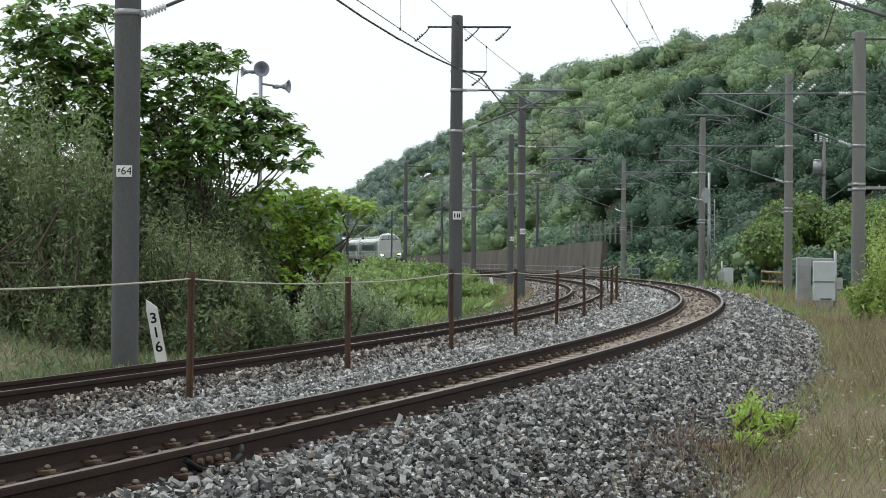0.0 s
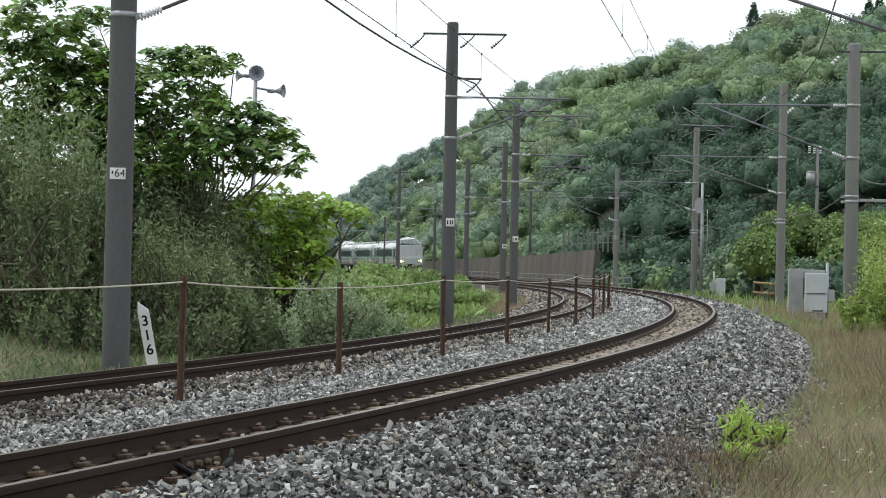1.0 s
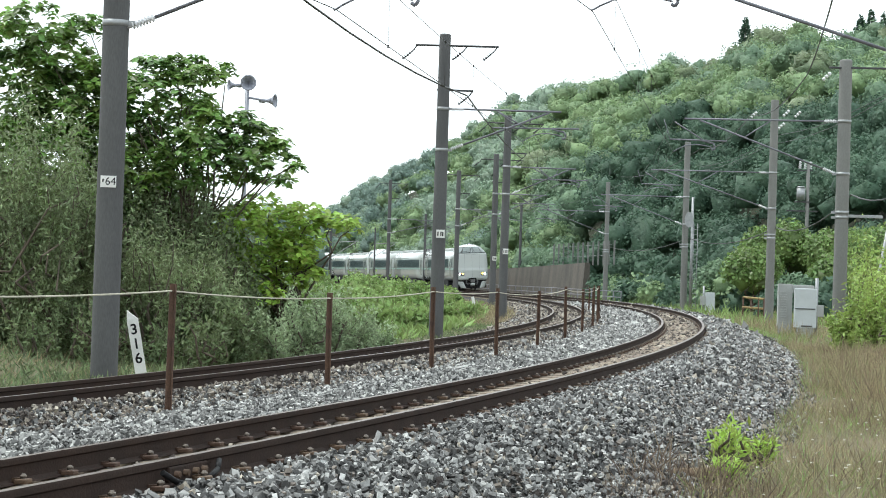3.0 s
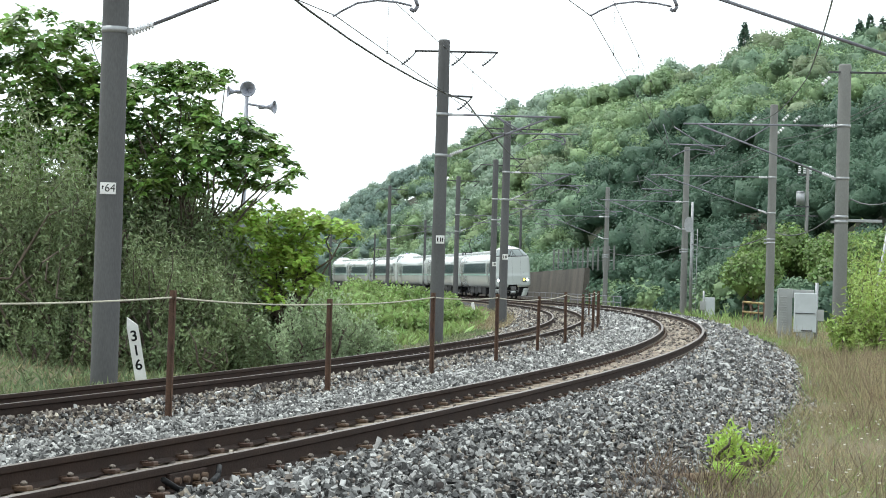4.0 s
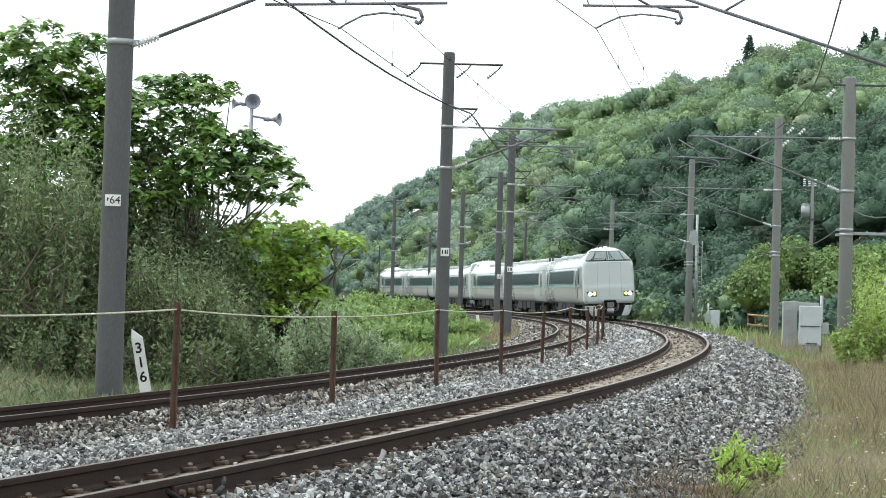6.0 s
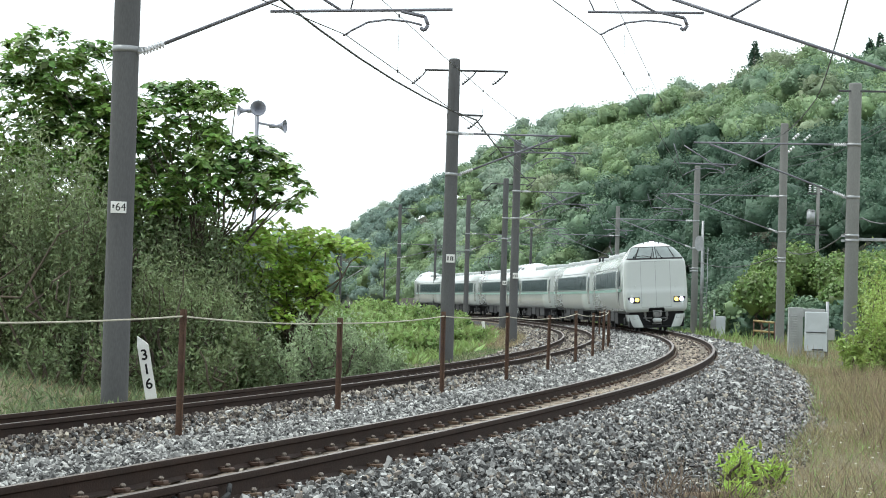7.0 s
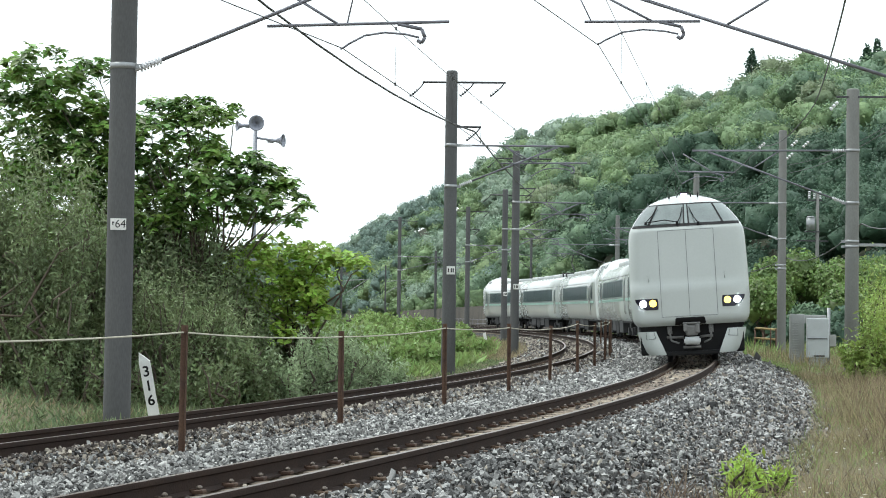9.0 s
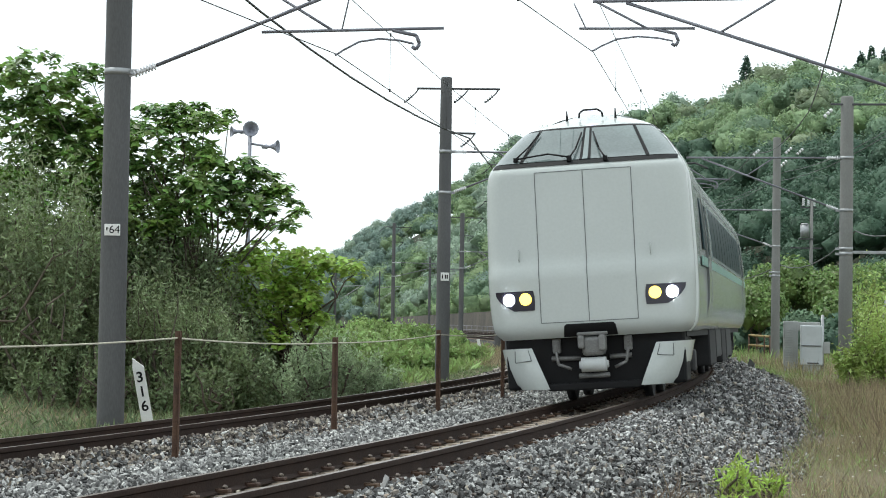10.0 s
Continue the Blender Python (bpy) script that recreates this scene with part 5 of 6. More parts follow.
def kilometre_post():
    ob = tagged(new("kilometre_post"), "white leaning kilometre post with black digits beside the track", "kilometre post")
    ob.matrix_basis = pose(-4.43, 31.3, -0.62, 2, -11, 8)
    bm = bmesh.new()
    h, w = 1.12, 0.085
    vs = [bm.verts.new((x * w, y * w, z)) for z in (0, h - 0.1) for x, y in ((-1, -1), (1, -1), (1, 1), (-1, 1))]
    tip = [bm.verts.new((-0.7 * w, y * w * 0.8, h + 0.05)) for y in (-1, 1)]
    for i in range(4):
        bm.faces.new((vs[i], vs[(i + 1) % 4], vs[4 + (i + 1) % 4], vs[4 + i]))
    bm.faces.new((vs[4], vs[5], tip[0]))
    bm.faces.new((vs[5], vs[6], tip[1], tip[0]))
    bm.faces.new((vs[6], vs[7], tip[1]))
    bm.faces.new((vs[7], vs[4], tip[0], tip[1]))
    body = part("post", bm, M_WHITE, ob)
    for d, z in (("3", 0.87), ("1", 0.65), ("6", 0.43)):
        cu = bpy.data.curves.new("digit", "FONT")
        cu.body, cu.size, cu.align_x, cu.align_y, cu.extrude, cu.offset = d, 0.22, "CENTER", "CENTER", 0.0015, 0.004
        cu.materials.append(M_BLACK)
        t = new("digit", cu)
        t.parent, t.matrix_basis = body, pose(0.0, -w - 0.003, z, 90, 0, 0)


kilometre_post()


def cabinets():
    cab = tagged(new("signal_cabinet"), "grey louvred metal signal cabinet beside the track", "cabinet")
    cab.matrix_basis = pose(12.95, 75.6, -0.62, 0, 0, -6)
    bm = bmesh.new()
    box(bm, (-0.42, 0, 1.08), (0.5, 0.8, 2.16), bevel=0.02)
    box(bm, (0.22, 0.1, 1.98), (0.8, 0.6, 0.3), bevel=0.02)
    part("body", bm, M_CAB, cab)
    for i in range(16):
        bm = bmesh.new()
        box(bm, (-0.5, -0.405, 0.5 + i * 0.09), (0.26, 0.02, 0.035), bevel=0.005)
        part("louvre", bm, M_CAB, cab)
    bm = bmesh.new()
    tube(bm, (0.72, 0, 0), (0.72, 0, 2.4), 0.06)
    part("conduit", bm, M_STEEL, cab)
    b2 = tagged(new("equipment_box"), "pale metal equipment box with a latch bar", "cabinet")
    b2.matrix_basis = pose(13.12, 74.7, -0.62, 0, 0, -6)
    bm = bmesh.new()
    box(bm, (0, 0, 1.3), (0.78, 0.5, 1.42), bevel=0.03)
    part("body", bm, M_CABW, b2)
    bm = bmesh.new()
    box(bm, (0, 0, 0.3), (0.6, 0.4, 0.62), bevel=0.02)
    part("plinth", bm, M_CAB, b2)
    bm = bmesh.new()
    box(bm, (-0.02, -0.27, 1.28), (0.7, 0.03, 0.03))
    part("latch_bar", bm, M_DARKSTEEL, b2)
    bm = bmesh.new()
    box(bm, (0.05, -0.26, 0.66), (0.4, 0.02, 0.05))
    part("lower_latch", bm, M_DARKSTEEL, b2)
    bm = bmesh.new()
    box(bm, (0.52, -0.1, 1.22), (0.26, 0.2, 0.42), bevel=0.02)
    part("meter_box", bm, M_CAB, b2)
    b3 = tagged(new("relay_box"), "small white relay box on a post beside the ballast", "cabinet")
    b3.matrix_basis = pose(14.42, 112, -0.3, 0, 0, -4)
    bm = bmesh.new()
    box(bm, (0.1, 0, 0.95), (0.52, 0.4, 1.1), bevel=0.02)
    part("body", bm, M_CABW, b3)
    bm = bmesh.new()
    box(bm, (-0.28, -0.15, 1.05), (0.3, 0.25, 0.5), bevel=0.02)
    part("door", bm, M_CAB, b3)
    bm = bmesh.new()
    tube(bm, (-0.24, 0, 0), (-0.24, 0, 1.85), 0.05)
    box(bm, (0.1, 0, 0.2), (0.3, 0.3, 0.5))
    part("post", bm, M_STEEL, b3)


cabinets()


def parked_car(x, y, turn):
    """A small white hatchback standing beyond the weeds."""
    z0 = float(terrain(np.array([x]), np.array([y]))[0])
    car = tagged(new("parked_car"), "small white hatchback parked beyond the weedy bank", "car")
    car.matrix_basis = pose(x, y, z0, 0, 0, turn)
    low = [(-1.8, 0.3), (-1.86, 0.7), (-1.7, 0.98), (0.95, 0.96), (1.7, 0.8), (1.84, 0.55), (1.8, 0.3)]
    top = [(-1.72, 0.95), (-1.45, 1.42), (-0.9, 1.53), (0.0, 1.53), (0.35, 1.46), (1.05, 0.95)]
    for name, prof, w0, w1, m in (("body", low, 0.82, 0.84, M_WHITE), ("cabin", top, 0.78, 0.62, M_WHITE)):
        zs = [p[1] for p in prof]
        wide = [w0 + (w1 - w0) * (z - min(zs)) / (max(zs) - min(zs)) for z in zs]
        v = [(a, sy * w, b) for sy in (-1, 1) for (a, b), w in zip(prof, wide)]
        n = len(prof)
        f = [tuple(range(n)), tuple(range(2 * n - 1, n - 1, -1))] + [(k, n + k, n + (k + 1) % n, (k + 1) % n) for k in range(n)]
        link(name, mesh_from(name, v, f, [m]), car)
    for sy in (-1, 1):
        for x0, x1, a, b in ((-1.4, -0.5, -1.3, -0.5), (-0.42, 0.7, -0.42, 0.35)):
            v = [(x0, sy * 0.785, 1.0), (x1, sy * 0.785, 1.0), (b, sy * 0.66, 1.42), (a, sy * 0.66, 1.42)]
            link("side_window", mesh_from("side_window", v, [(0, 1, 2, 3)], [M_GLASS]), car)
        for wx in (-1.2, 1.2):
            bm = bmesh.new()
            tube(bm, (wx, sy * 0.66, 0.29), (wx, sy * 0.86, 0.29), 0.29, seg=18)
            part("wheel", bm, M_BLACK, car)
    v = [(1.04, -0.72, 0.98), (1.04, 0.72, 0.98), (0.4, 0.62, 1.44), (0.4, -0.62, 1.44)]
    link("windscreen", mesh_from("windscreen", [(a + 0.02, b, c + 0.02) for a, b, c in v], [(0, 1, 2, 3)], [M_SHIELD]), car)


parked_car(-7.9, 105, 12)


def pipe_railing():
    ob = tagged(new("pipe_railing"), "short faded yellow pipe railing on the verge", "railing")
    ob.matrix_basis = pose(14.3, 95, -0.62, 0, 0, -3)
    for z in (1.6, 1.15):
        bm = bmesh.new()
        tube(bm, (-0.48, 0, z + 0.03), (0.52, 0.1, z - 0.03), 0.05)
        part("rail", bm, M_YELLOW, ob)
    for x in (-0.45, -0.1, 0.25, 0.5):
        bm = bmesh.new()
        tube(bm, (x, 0.05, 0), (x, 0.05, 1.6), 0.035)
        part("post", bm, M_RUST, ob)


pipe_railing()


def horn(parent, at, turn, size):
    bm = bmesh.new()
    prof = [(0.07, -0.3), (0.09, -0.12), (0.06, -0.05), (0.07, 0.05), (0.13, 0.2), (0.24, 0.32), (0.26, 0.335), (0.22, 0.32), (0.1, 0.16), (0.0, 0.05)]
    rings = [[bm.verts.new((r * math.cos(2 * math.pi * i / 16), y, r * math.sin(2 * math.pi * i / 16))) for i in range(16)] for r, y in prof]
    for a, b in zip(rings[:-1], rings[1:]):
        for i in range(16):
            bm.faces.new((a[i], b[i], b[(i + 1) % 16], a[(i + 1) % 16])).smooth = True
    bmesh.ops.scale(bm, vec=(size, size, size), verts=bm.verts[:])
    part("horn", bm, M_HORN, parent, m=Matrix.Translation(at) @ pose(0, 0, 0, 0, 0, turn))


def loudspeaker_pole():
    ob = tagged(new("loudspeaker_pole"), "grey steel pole with three loudspeaker horns above the trees", "loudspeaker")
    ob.matrix_basis = pose(-7.22, 75, 0.05)
    bm = bmesh.new()
    tube(bm, (0, 0, 0), (0, 0, 7.95), 0.085, 0.07, 12)
    part("pole", bm, M_HORN, ob)
    bm = bmesh.new()
    tube(bm, (-0.45, 0, 8.05), (0.1, 0, 8.05), 0.04)
    tube(bm, (0, 0, 7.6), (0.7, 0, 7.5), 0.04)
    tube(bm, (0, 0, 7.9), (0, 0, 8.2), 0.05)
    part("bracket", bm, M_HORN, ob)
    horn(ob, (-0.42, 0, 8.02), 110, 0.8)
    horn(ob, (0.05, -0.2, 8.08), 185, 1.1)
    horn(ob, (0.72, 0, 7.5), -105, 0.95)


loudspeaker_pole()


def transformer_pole():
    ob = tagged(new("transformer_pole"), "thin pole with a grey pole transformer before the forest", "utility pole")
    ob.matrix_basis = pose(21.9, 125, 0)
    bm = bmesh.new()
    tube(bm, (0, 0, 0), (0, 0, 9.2), 0.12, 0.1, 12)
    part("shaft", bm, M_CONCRETE2, ob)
    bm = bmesh.new()
    tube(bm, (-0.42, -0.1, 6.95), (-0.42, -0.1, 7.7), 0.26, seg=16)
    tube(bm, (-0.42, -0.1, 7.7), (-0.42, -0.1, 7.78), 0.28, 0.2, 16)
    part("transformer", bm, M_STEEL, ob, "grey cylindrical transformer")
    for c, d in (((-0.3, 0, 6.85), (0.9, 0.3, 0.08)), ((-0.3, 0, 6.3), (1.9, 0.1, 0.08)), ((-0.2, 0, 8.75), (0.9, 0.1, 0.08))):
        bm = bmesh.new()
        box(bm, c, d)
        part("cross_arm", bm, M_DARKSTEEL, ob)
    for x in (-0.5, -0.2, 0.15):
        bm = bmesh.new()
        for k in range(4):
            tube(bm, (x, 0, 8.85 + k * 0.12), (x, 0, 8.93 + k * 0.12), 0.1, 0.06, 10)
        part("insulator", bm, M_INSUL, ob)


transformer_pole()

# slender poles farther along the line
for x, y, top, r in ((-10.2, 190, 6.6, 0.13), (-7.45, 230, 7.4, 0.1), (-1.7, 205, 8.2, 0.14), (7.9, 210, 9.8, 0.15)):
    s_, o_ = beside(x, y)
    p_ = concrete_pole("line_pole", "slender far concrete pole beside the railway", x, y, -0.6, top + 0.6, r, r * 0.85, pole_turn(s_, o_ > 0))
    bm = bmesh.new()
    tube(bm, (0, 0, top - 1.2), (2.6, 0, top - 1.0), 0.035, seg=6)
    tube(bm, (0, 0, top - 2.6), (2.3, 0, top - 1.1), 0.03, seg=6)
    part("cross_arm", bm, M_STEEL, p_)


def sign_pole():
    ob = tagged(new("signal_mast"), "slim steel mast with an oval pale sign beside the line", "signal mast")
    ob.matrix_basis = pose(14.17, 118, -0.3)
    bm = bmesh.new()
    tube(bm, (0, 0, 0), (0, 0, 6.9), 0.07)
    for x in (-0.02, 0.2):
        tube(bm, (x + 0.12, 0, 0), (x + 0.12, 0, 5.4), 0.018, seg=5)
    for i in range(18):
        tube(bm, (0.1, 0, 0.3 + i * 0.28), (0.32, 0, 0.3 + i * 0.28), 0.012, seg=5)
    part("mast", bm, M_STEEL, ob)
    bm = bmesh.new()
    tube(bm, (0, -0.03, 0), (0, 0.03, 0), 0.25, seg=28)
    bmesh.ops.scale(bm, vec=(1, 1, 1.75), verts=bm.verts[:])
    part("sign", bm, M_STEEL, ob, "pale oval plate", m=pose(-0.2, -0.15, 5.6))


sign_pole()


def retaining_wall():
    """Low stained concrete wall on the outer side of the far curve, in cast panels."""
    wall = tagged(new("wall_retaining"), "dark stained concrete retaining wall at the foot of the hill", "wall", kind="structure")
    ss = np.arange(148, 268, 5.0)
    for a in ss:
        b = a + 4.96
        v = []
        for s in (a, b):
            h = float(np.interp(s, [148, 180, 268], [2.6, 2.2, 1.3]))
            for o, z in ((6.0, -0.7), (6.25, h), (6.65, h), (6.65, -0.7)):
                v.append(plan(s, o, z))
        f = [(0, 1, 5, 4), (1, 2, 6, 5), (2, 3, 7, 6), (3, 2, 1, 0), (4, 5, 6, 7)]
        link("panel", mesh_from("panel", v, f, [M_WALL]), wall)


retaining_wall()


def slope_fence():
    """Pale concrete posts on the slope over the wall, with two wires."""
    fence = tagged(new("slope_fence"), "pale concrete post fence on the slope above the wall", "fence")
    bm = bmesh.new()
    box(bm, (0, 0, 0.9), (0.14, 0.14, 2.0), bevel=0.01)
    me = bpy.data.meshes.new("post")
    bm.to_mesh(me)
    bm.free()
    me.materials.append(M_CONCRETE2)
    places = [plan(s, 9.0, 2.6) for s in np.arange(150, 178, 2.2)]
    for p in places:
        link("post", me, fence, m=Matrix.Translation(p))
    for z in (0.7, 1.6):
        wire("strand", [(p[0], p[1], p[2] + z) for p in places], 0.012, M_STEEL, fence)


slope_fence()


def guard_railing():
    rail = tagged(new("guard_railing"), "grey steel pipe guard railing along the outer curve", "railing")
    ss = np.arange(122, 252, 3.0)
    for z in (0.55, 0.95):
        pts = [plan(s, 4.3, z - 0.45) for s in ss]
        wire("rail", pts, 0.03, M_ARM, rail)
    bm = bmesh.new()
    tube(bm, (0, 0, 0), (0, 0, 1.25), 0.03, seg=6)
    me = bpy.data.meshes.new("post")
    bm.to_mesh(me)
    bm.free()
    me.materials.append(M_ARM)
    for s in ss:
        link("post", me, rail, m=Matrix.Translation(plan(s, 4.3, -0.72)))


guard_railing()


def little_things():
    s = -6.2
    h = float(heading(s))
    x, y, z = on_track(s, GAUGE / 2, 0)
    m = Matrix.Translation((x, y, z)) @ Matrix.Rotation(-h, 4, "Z")
    joint = tagged(new("rail_joint"), "rusty bolted rail joint with a dark bond cable", "rail joint")
    joint.matrix_basis = m
    bm = bmesh.new()
    for d in (-1, 1):
        box(bm, (d * 0.028, 0, -0.085), (0.03, 0.56, 0.085), bevel=0.008)
    part("fishplate", bm, M_RAIL, joint)
    for y_ in (-0.2, -0.07, 0.07, 0.2):
        bm = bmesh.new()
        tube(bm, (-0.06, y_, -0.085), (0.075, y_, -0.085), 0.02, seg=6)
        part("bolt", bm, M_CLIP, joint)
    bm = bmesh.new()
    pipe(bm, [(0.06, -0.42, -0.06), (0.1, -0.3, -0.12), (0.11, -0.1, -0.15), (0.12, 0.1, -0.13), (0.1, 0.3, -0.09), (0.06, 0.42, -0.05)], 0.018)
    part("bond_cable", bm, M_BLACK, joint)
    block = tagged(new("timber_block"), "pale weathered timber block lying between the rails", "timber")
    x, y, z = on_track(-8.0, 0.3, -0.13)
    block.matrix_basis = Matrix.Translation((x, y, z)) @ pose(0, 0, 0, 3, 2, -35)
    bm = bmesh.new()
    box(bm, (0, 0, 0), (0.5, 0.2, 0.09), bevel=0.02)
    part("block", bm, M_PALE, block)
    log = tagged(new("log"), "short weathered brown log in the grass by the ballast", "log")
    log.matrix_basis = pose(2.05, 17.4, -0.52, 0, 0, -32)
    bm = bmesh.new()
    tube(bm, (-0.35, 0, -0.02), (0.35, 0, 0.06), 0.075, 0.06, 10)
    part("wood", bm, M_LOG, log)
    stake = tagged(new("marker_stake"), "small white marker stake with a black foot on the slope", "marker")
    stake.matrix_basis = pose(1.8, 108, -0.55, 0, -12, 0)
    bm = bmesh.new()
    box(bm, (0, 0, 0.45), (0.22, 0.1, 0.3), bevel=0.01)
    box(bm, (0.1, 0, 0.85), (0.16, 0.1, 0.55), bevel=0.01)
    part("board", bm, M_WHITE, stake)
    bm = bmesh.new()
    box(bm, (0.02, 0, 0.15), (0.14, 0.1, 0.34))
    part("foot", bm, M_BLACK, stake)
    post = tagged(new("steel_stake"), "grey steel stake leaning out of the shrubs", "post")
    post.matrix_basis = pose(15.4, 75, -0.6, 0, 9, 0)
    bm = bmesh.new()
    tube(bm, (0, 0, 0), (0, 0, 4.4), 0.06)
    tube(bm, (0, 0, 4.4), (0, 0, 5.4), 0.11)
    part("bar", bm, M_STEEL, post)


little_things()

# feeder cables carried on the poles
def cable(label, pts, r, drop=0.4):
    out = []
    for a, b in zip(pts[:-1], pts[1:]):
        out += sag(a, b, drop, 8)[:-1]
    tagged(wire("feeder_cable", out + [pts[-1]], r, M_WIRE), label, "cable")


cable("thick black feeder cable slung between the poles", [(-4.75, 30.5, 7.26), (0.55, 57.8, 6.38)], 0.022, 0.46)
cable("thick black feeder cable slung between the poles", [(0.55, 57.8, 6.38), (3.15, 86.8, 6.55)], 0.022, 0.12)
cable("black feeder cable on the outer poles", [(5.25, 25, 7.6), (12.65, 73, 8.9), (14.4, 98, 9.65), (14.75, 120, 9.5), (12.6, 148, 9.3)], 0.02, 0.5)
cable("grey feeder cable on the outer poles", [(12.3, 40, 8.2), (15.0, 72, 7.9), (16.4, 105, 8.8), (16.3, 135, 9.1)], 0.014, 0.3)
cable("grey feeder cable on the outer poles", [(12.9, 40, 8.6), (15.7, 72, 8.5), (17.0, 105, 9.3), (16.7, 135, 9.4)], 0.014, 0.3)
cable("pale sagging signal cable between the poles", [(9.9, 40, 4.0), (12.1, 61.6, 4.15), (14.6, 91, 4.1), (14.1, 119, 4.3), (11.8, 148, 4.3)], 0.02, 0.5)
for i, (x, y, z) in enumerate(((13.4, 74, 8.95), (14.4, 98, 9.6), (15.6, 96, 9.55), (16.3, 97, 9.6), (14.9, 93, 8.7), (17.0, 76, 9.1), (16.6, 72, 8.6))):
    bm = bmesh.new()
    for k in range(3):
        tube(bm, (0.1 * k, 0, 0.1 * k), (0.06 + 0.1 * k, 0, 0.07 + 0.1 * k), 0.075, 0.05, 10)
    tagged(part("line_insulator", bm, M_INSUL, m=pose(x, y, z - 0.1)), "white porcelain insulator carrying a feeder cable", "insulator", "feeder insulators")


# ---- sleepers, fastenings and stones ----
def build_sleepers():
    bm = bmesh.new()
    box(bm, (0, 0, -0.245), (2.0, 0.22, 0.17), bevel=0.02)
    sleeper_me = bpy.data.meshes.new("sleeper")
    bm.to_mesh(sleeper_me)
    bm.free()
    sleeper_me.materials.append(M_SLEEPER)
    bm = bmesh.new()
    for d in (-1, 1):
        box(bm, (d * 0.095, 0, -0.135), (0.085, 0.09, 0.03), bevel=0.008)
        box(bm, (d * 0.06, 0, -0.128), (0.05, 0.06, 0.03))
        tube(bm, (d * 0.1, 0, -0.14), (d * 0.1, 0, -0.09), 0.013, seg=6, mi=1)
        tube(bm, (d * 0.1, 0, -0.112), (d * 0.1, 0, -0.098), 0.021, seg=6, mi=1)
    fast_me = bpy.data.meshes.new("fastening")
    bm.to_mesh(fast_me)
    bm.free()
    fast_me.materials.append(M_CLIP)
    fast_me.materials.append(M_BOLT)
    for far, track in ((False, TRACKS[0]), (True, TRACKS[1])):
        for i in range(0, 140 if not far else 110):
            s = -13.0 + i * 0.625
            x, y, z = on_track(s, 0, 0, far)
            m = Matrix.Translation((x, y, z)) @ Matrix.Rotation(-float(heading(s)), 4, "Z") @ Matrix.Rotation(-math.atan(float(cant(s, far))), 4, "Y")
            link("sleeper", sleeper_me, track, m=m @ Matrix.Translation((0, 0, -0.05 if far else 0)))
            if s < 50 or not far:
                for side in (-1, 1):
                    link("fastening", fast_me, track, m=m @ Matrix.Translation((side * GAUGE / 2, 0, 0)))


def surface(s, o):
    """Height of the ballast surface at a place of the plan."""
    x, y, _ = plan(s, o)
    return level(s) + ground_z(x, y, s, o)


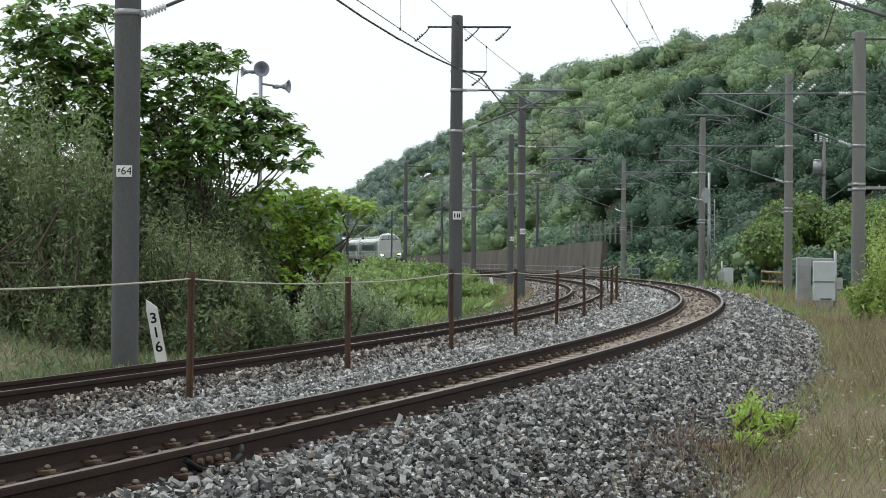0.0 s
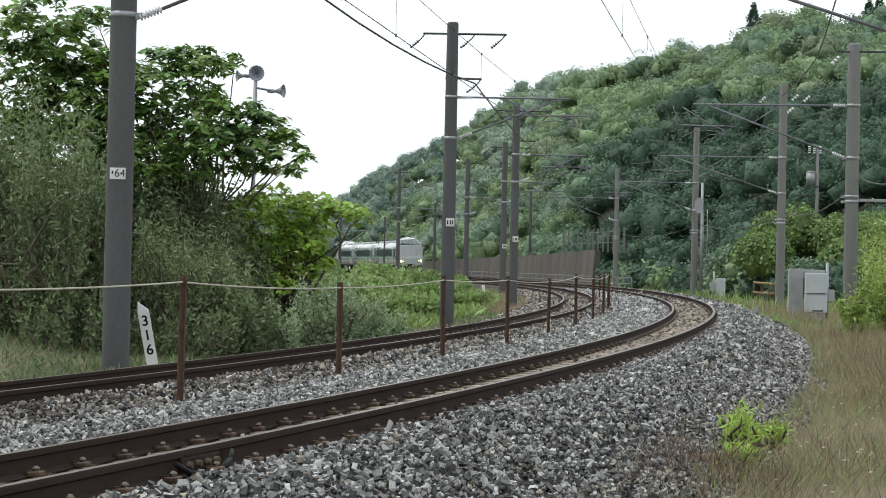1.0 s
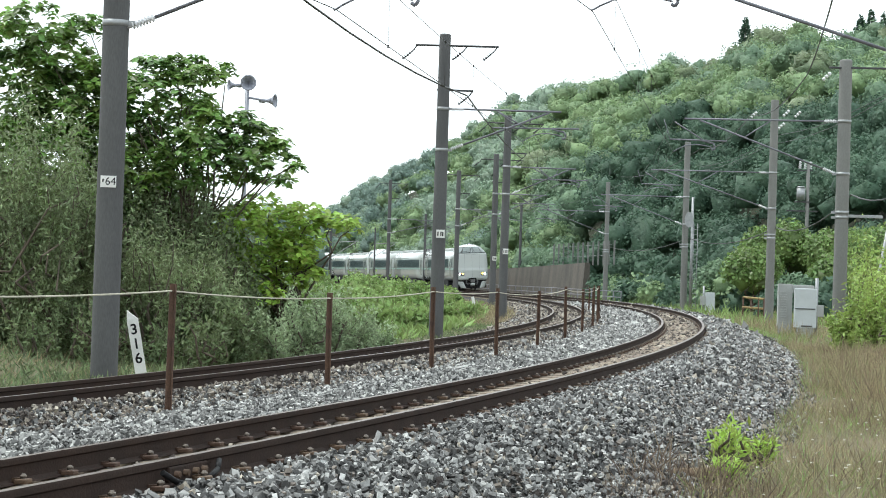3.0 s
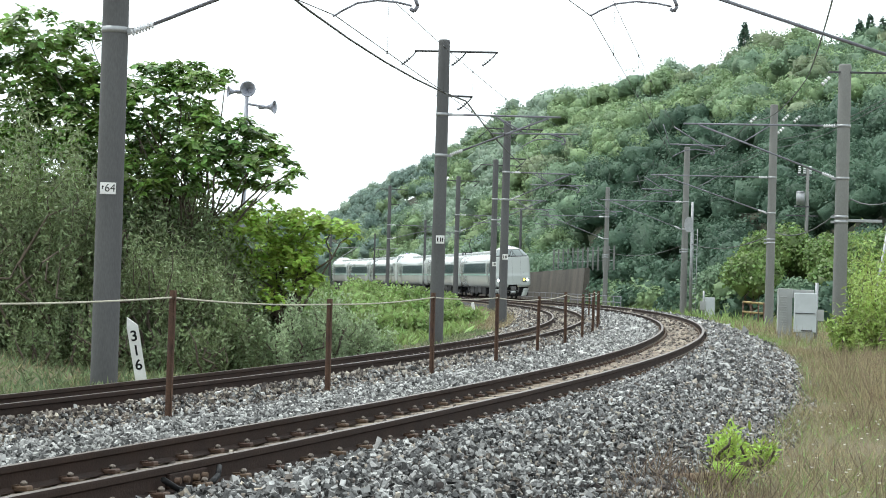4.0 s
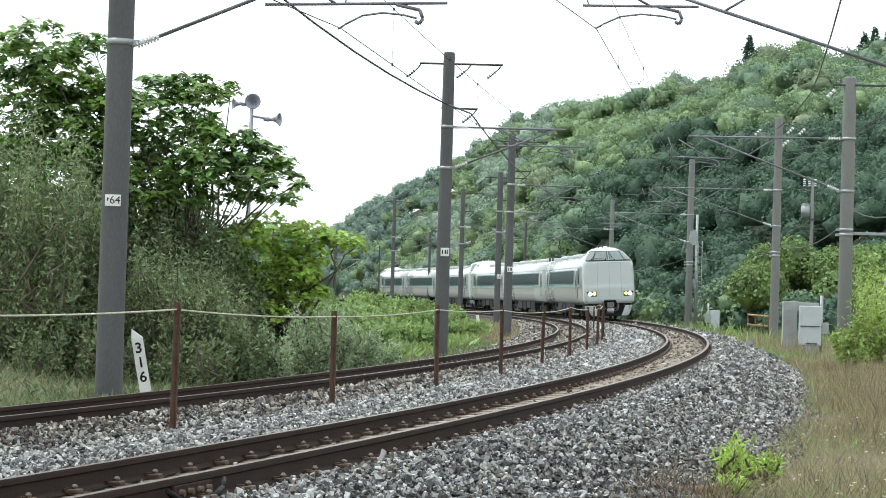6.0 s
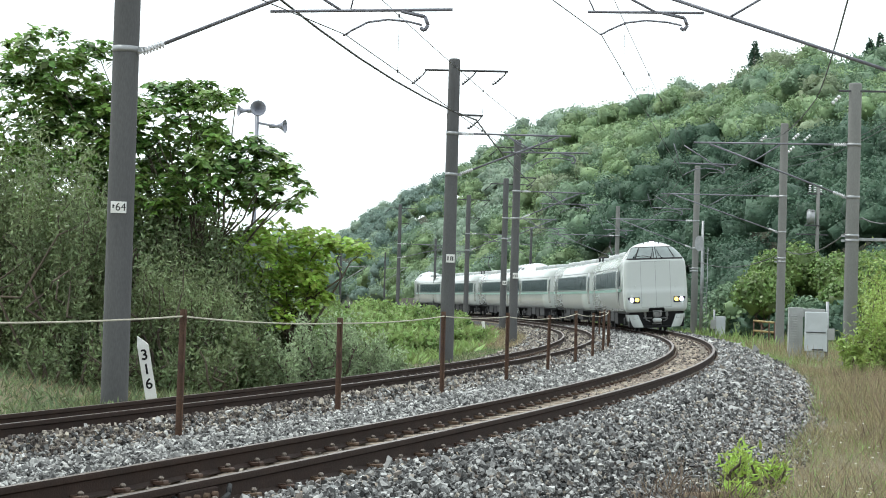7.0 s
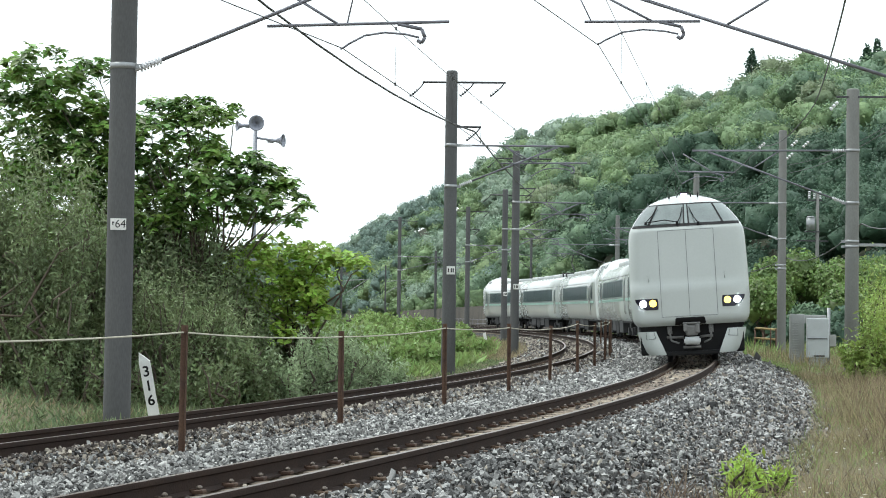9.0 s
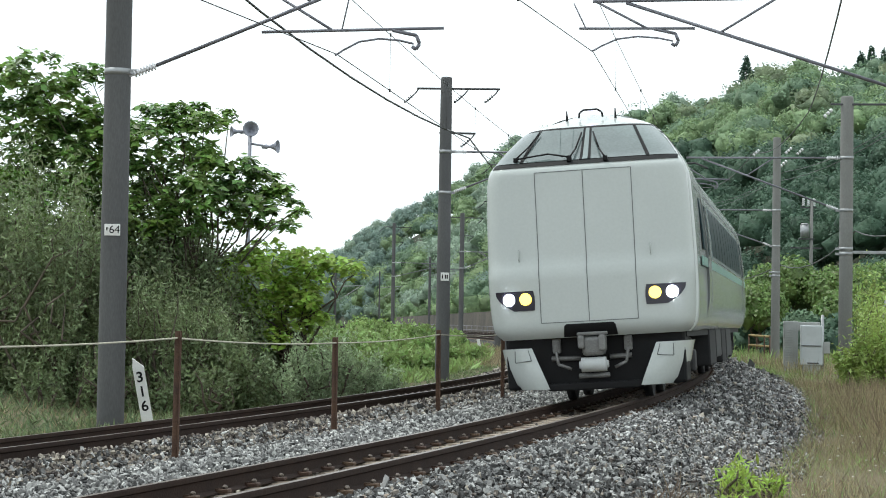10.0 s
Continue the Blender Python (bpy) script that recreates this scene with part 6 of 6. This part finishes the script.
def stones(s0, s1, per, size, seed):
    """Loose stones over the beds of both tracks and their shoulders, for one stretch of the line."""
    q = np.random.default_rng(seed)
    n = int((s1 - s0) * 9.2 * per)
    s, o = q.uniform(s0, s1, n), q.uniform(-6.15, 3.05, n)
    rail = np.zeros(n, bool)
    for c in (GAUGE / 2, -GAUGE / 2, -SPACING + GAUGE / 2, -SPACING - GAUGE / 2):
        rail |= np.abs(o - c) < 0.1
    inside = (np.abs(o) < 0.53) | (np.abs(o + SPACING) < 0.53)
    # sleeper tops stay bare
    tie = np.abs(((s + 13.0 + 0.3125) % 0.625) - 0.3125) < 0.1
    bare = tie & ((np.abs(o) < 0.5) | (np.abs(o + SPACING) < 0.4)) & (q.uniform(size=n) < 0.8)
    x, y, _ = plan(s, o)
    # the stretch of bed off to the side of the first metres is left as bare bed
    keep = ~rail & ~bare & (x > -0.25 * y - 0.4) & (y > np.where(o > 1.0, 9.6, 8.5)) & (q.uniform(size=n) < np.where(o > 2.75, 0.5, np.where(inside, 0.55, 1.0)))
    s, o, inside, x, y = s[keep], o[keep], inside[keep], x[keep], y[keep]
    n = len(s)
    ridge = 0.035 * np.exp(-((o + 3.0) / 0.22) ** 2)
    lump = np.array([noise.noise((a * 1.6, b * 1.6, 9)) for a, b in zip(x, y)]) * 0.025
    z = surface(s, o) + q.uniform(-0.03, 0.034, n) + ridge - np.where(inside, 0.035, 0) + lump
    if size < 0.05:
        base = np.array([(a, b, c) for c in (-1, 1) for b in (-1, 1) for a in (-1, 1)], float) * 0.66
        face = np.array([(0, 2, 3, 1), (4, 5, 7, 6), (0, 1, 5, 4), (2, 6, 7, 3), (0, 4, 6, 2), (1, 3, 7, 5)])
    else:
        base = np.array([(1, 0, 0), (0, 1, 0), (-1, 0, 0), (0, -1, 0), (0, 0, 1), (0, 0, -1)], float)
        face = np.array([(0, 1, 4), (1, 2, 4), (2, 3, 4), (3, 0, 4), (1, 0, 5), (2, 1, 5), (3, 2, 5), (0, 3, 5)])
    k = len(base)
    v = base[None] + np.clip(q.normal(size=(n, k, 3)), -1.4, 1.4) * 0.2
    v *= (size * 0.5 * np.exp(q.normal(size=(n, 1, 3)) * 0.32)) * np.exp(q.normal(size=(n, 1, 1)) * 0.2)
    ax = unit(q.normal(size=(n, 3)))
    th = q.uniform(0, 6.28, n)[:, None, None]
    c = np.cross(ax[:, None], v)
    v = v * np.cos(th) + c * np.sin(th) + ax[:, None] * (ax[:, None] * v).sum(-1, keepdims=True) * (1 - np.cos(th))
    v += np.stack([x, y, z], 1)[:, None]
    f = (np.arange(n)[:, None, None] * k + face[None]).reshape(-1, face.shape[1])
    brown = inside | ((o < -2.3) & (q.uniform(size=n) < np.interp(o, [-3.0, -2.5], [0.85, 0.12]))) | ((o > 0.5) & (q.uniform(size=n) < np.interp(o, [1.5, 3.0], [0.08, 0.4])))
    fresh = ~brown & (o > -2.75) & (o < -0.6) & (q.uniform(size=n) < 0.75)
    return v.reshape(-1, 3), f, np.repeat(np.where(fresh, 2, brown.astype(int)), len(face))


def build_stones():
    for i, (s0, s1, per, size) in enumerate(((-9, 9, 620, 0.034), (9, 22, 300, 0.055), (22, 46, 180, 0.075), (46, 110, 60, 0.125))):
        v, f, ix = stones(s0, s1, per, size, 11 + i)
        ob = link("ballast_stones", fast_mesh("ballast_stones", v, f, [M_STONE, M_STONEBROWN, M_STONEPALE], ix))
        tagged(ob, "loose grey crushed stone ballast between and beside the rails", "ballast", kind="stuff")


build_sleepers()
build_stones()


# ---- what moves: the train along the near track ----
def car_pose(s, flipped):
    a, b = Vector(on_track(s - 7.15, 0, 0)), Vector(on_track(s + 7.15, 0, 0))
    d = a - b
    turn = math.atan2(-d.x, d.y)
    rise = math.atan2(d.z, math.hypot(d.x, d.y))
    m = Matrix.Translation((a + b) / 2) @ Matrix.Rotation(turn, 4, "Z") @ Matrix.Rotation(rise, 4, "X") @ Matrix.Rotation(math.atan(float(cant(s))), 4, "Y")
    return m @ Matrix.Rotation(math.pi, 4, "Z") if flipped else m


def front_at(t):
    """Arc length at which the front of the train stands."""
    times = (0.0, 1.0, 2.75, 4.5, 5.5, 7.5, 9.0, 10.0)
    place = (236.84, 213.63, 173.2, 132.92, 110.02, 65.16, 32.02, 10.44)
    p = np.polyfit(times, place, 3)
    return float(np.polyval(p, t))


def motions():
    for i, (car, flipped) in enumerate(CARS):
        rows = []
        for k in range(41):
            t = k * 0.25
            rows.append((t, car_pose(front_at(t) + 10.5 + 21.0 * i, flipped)))
        walk(car, rows)


motions()
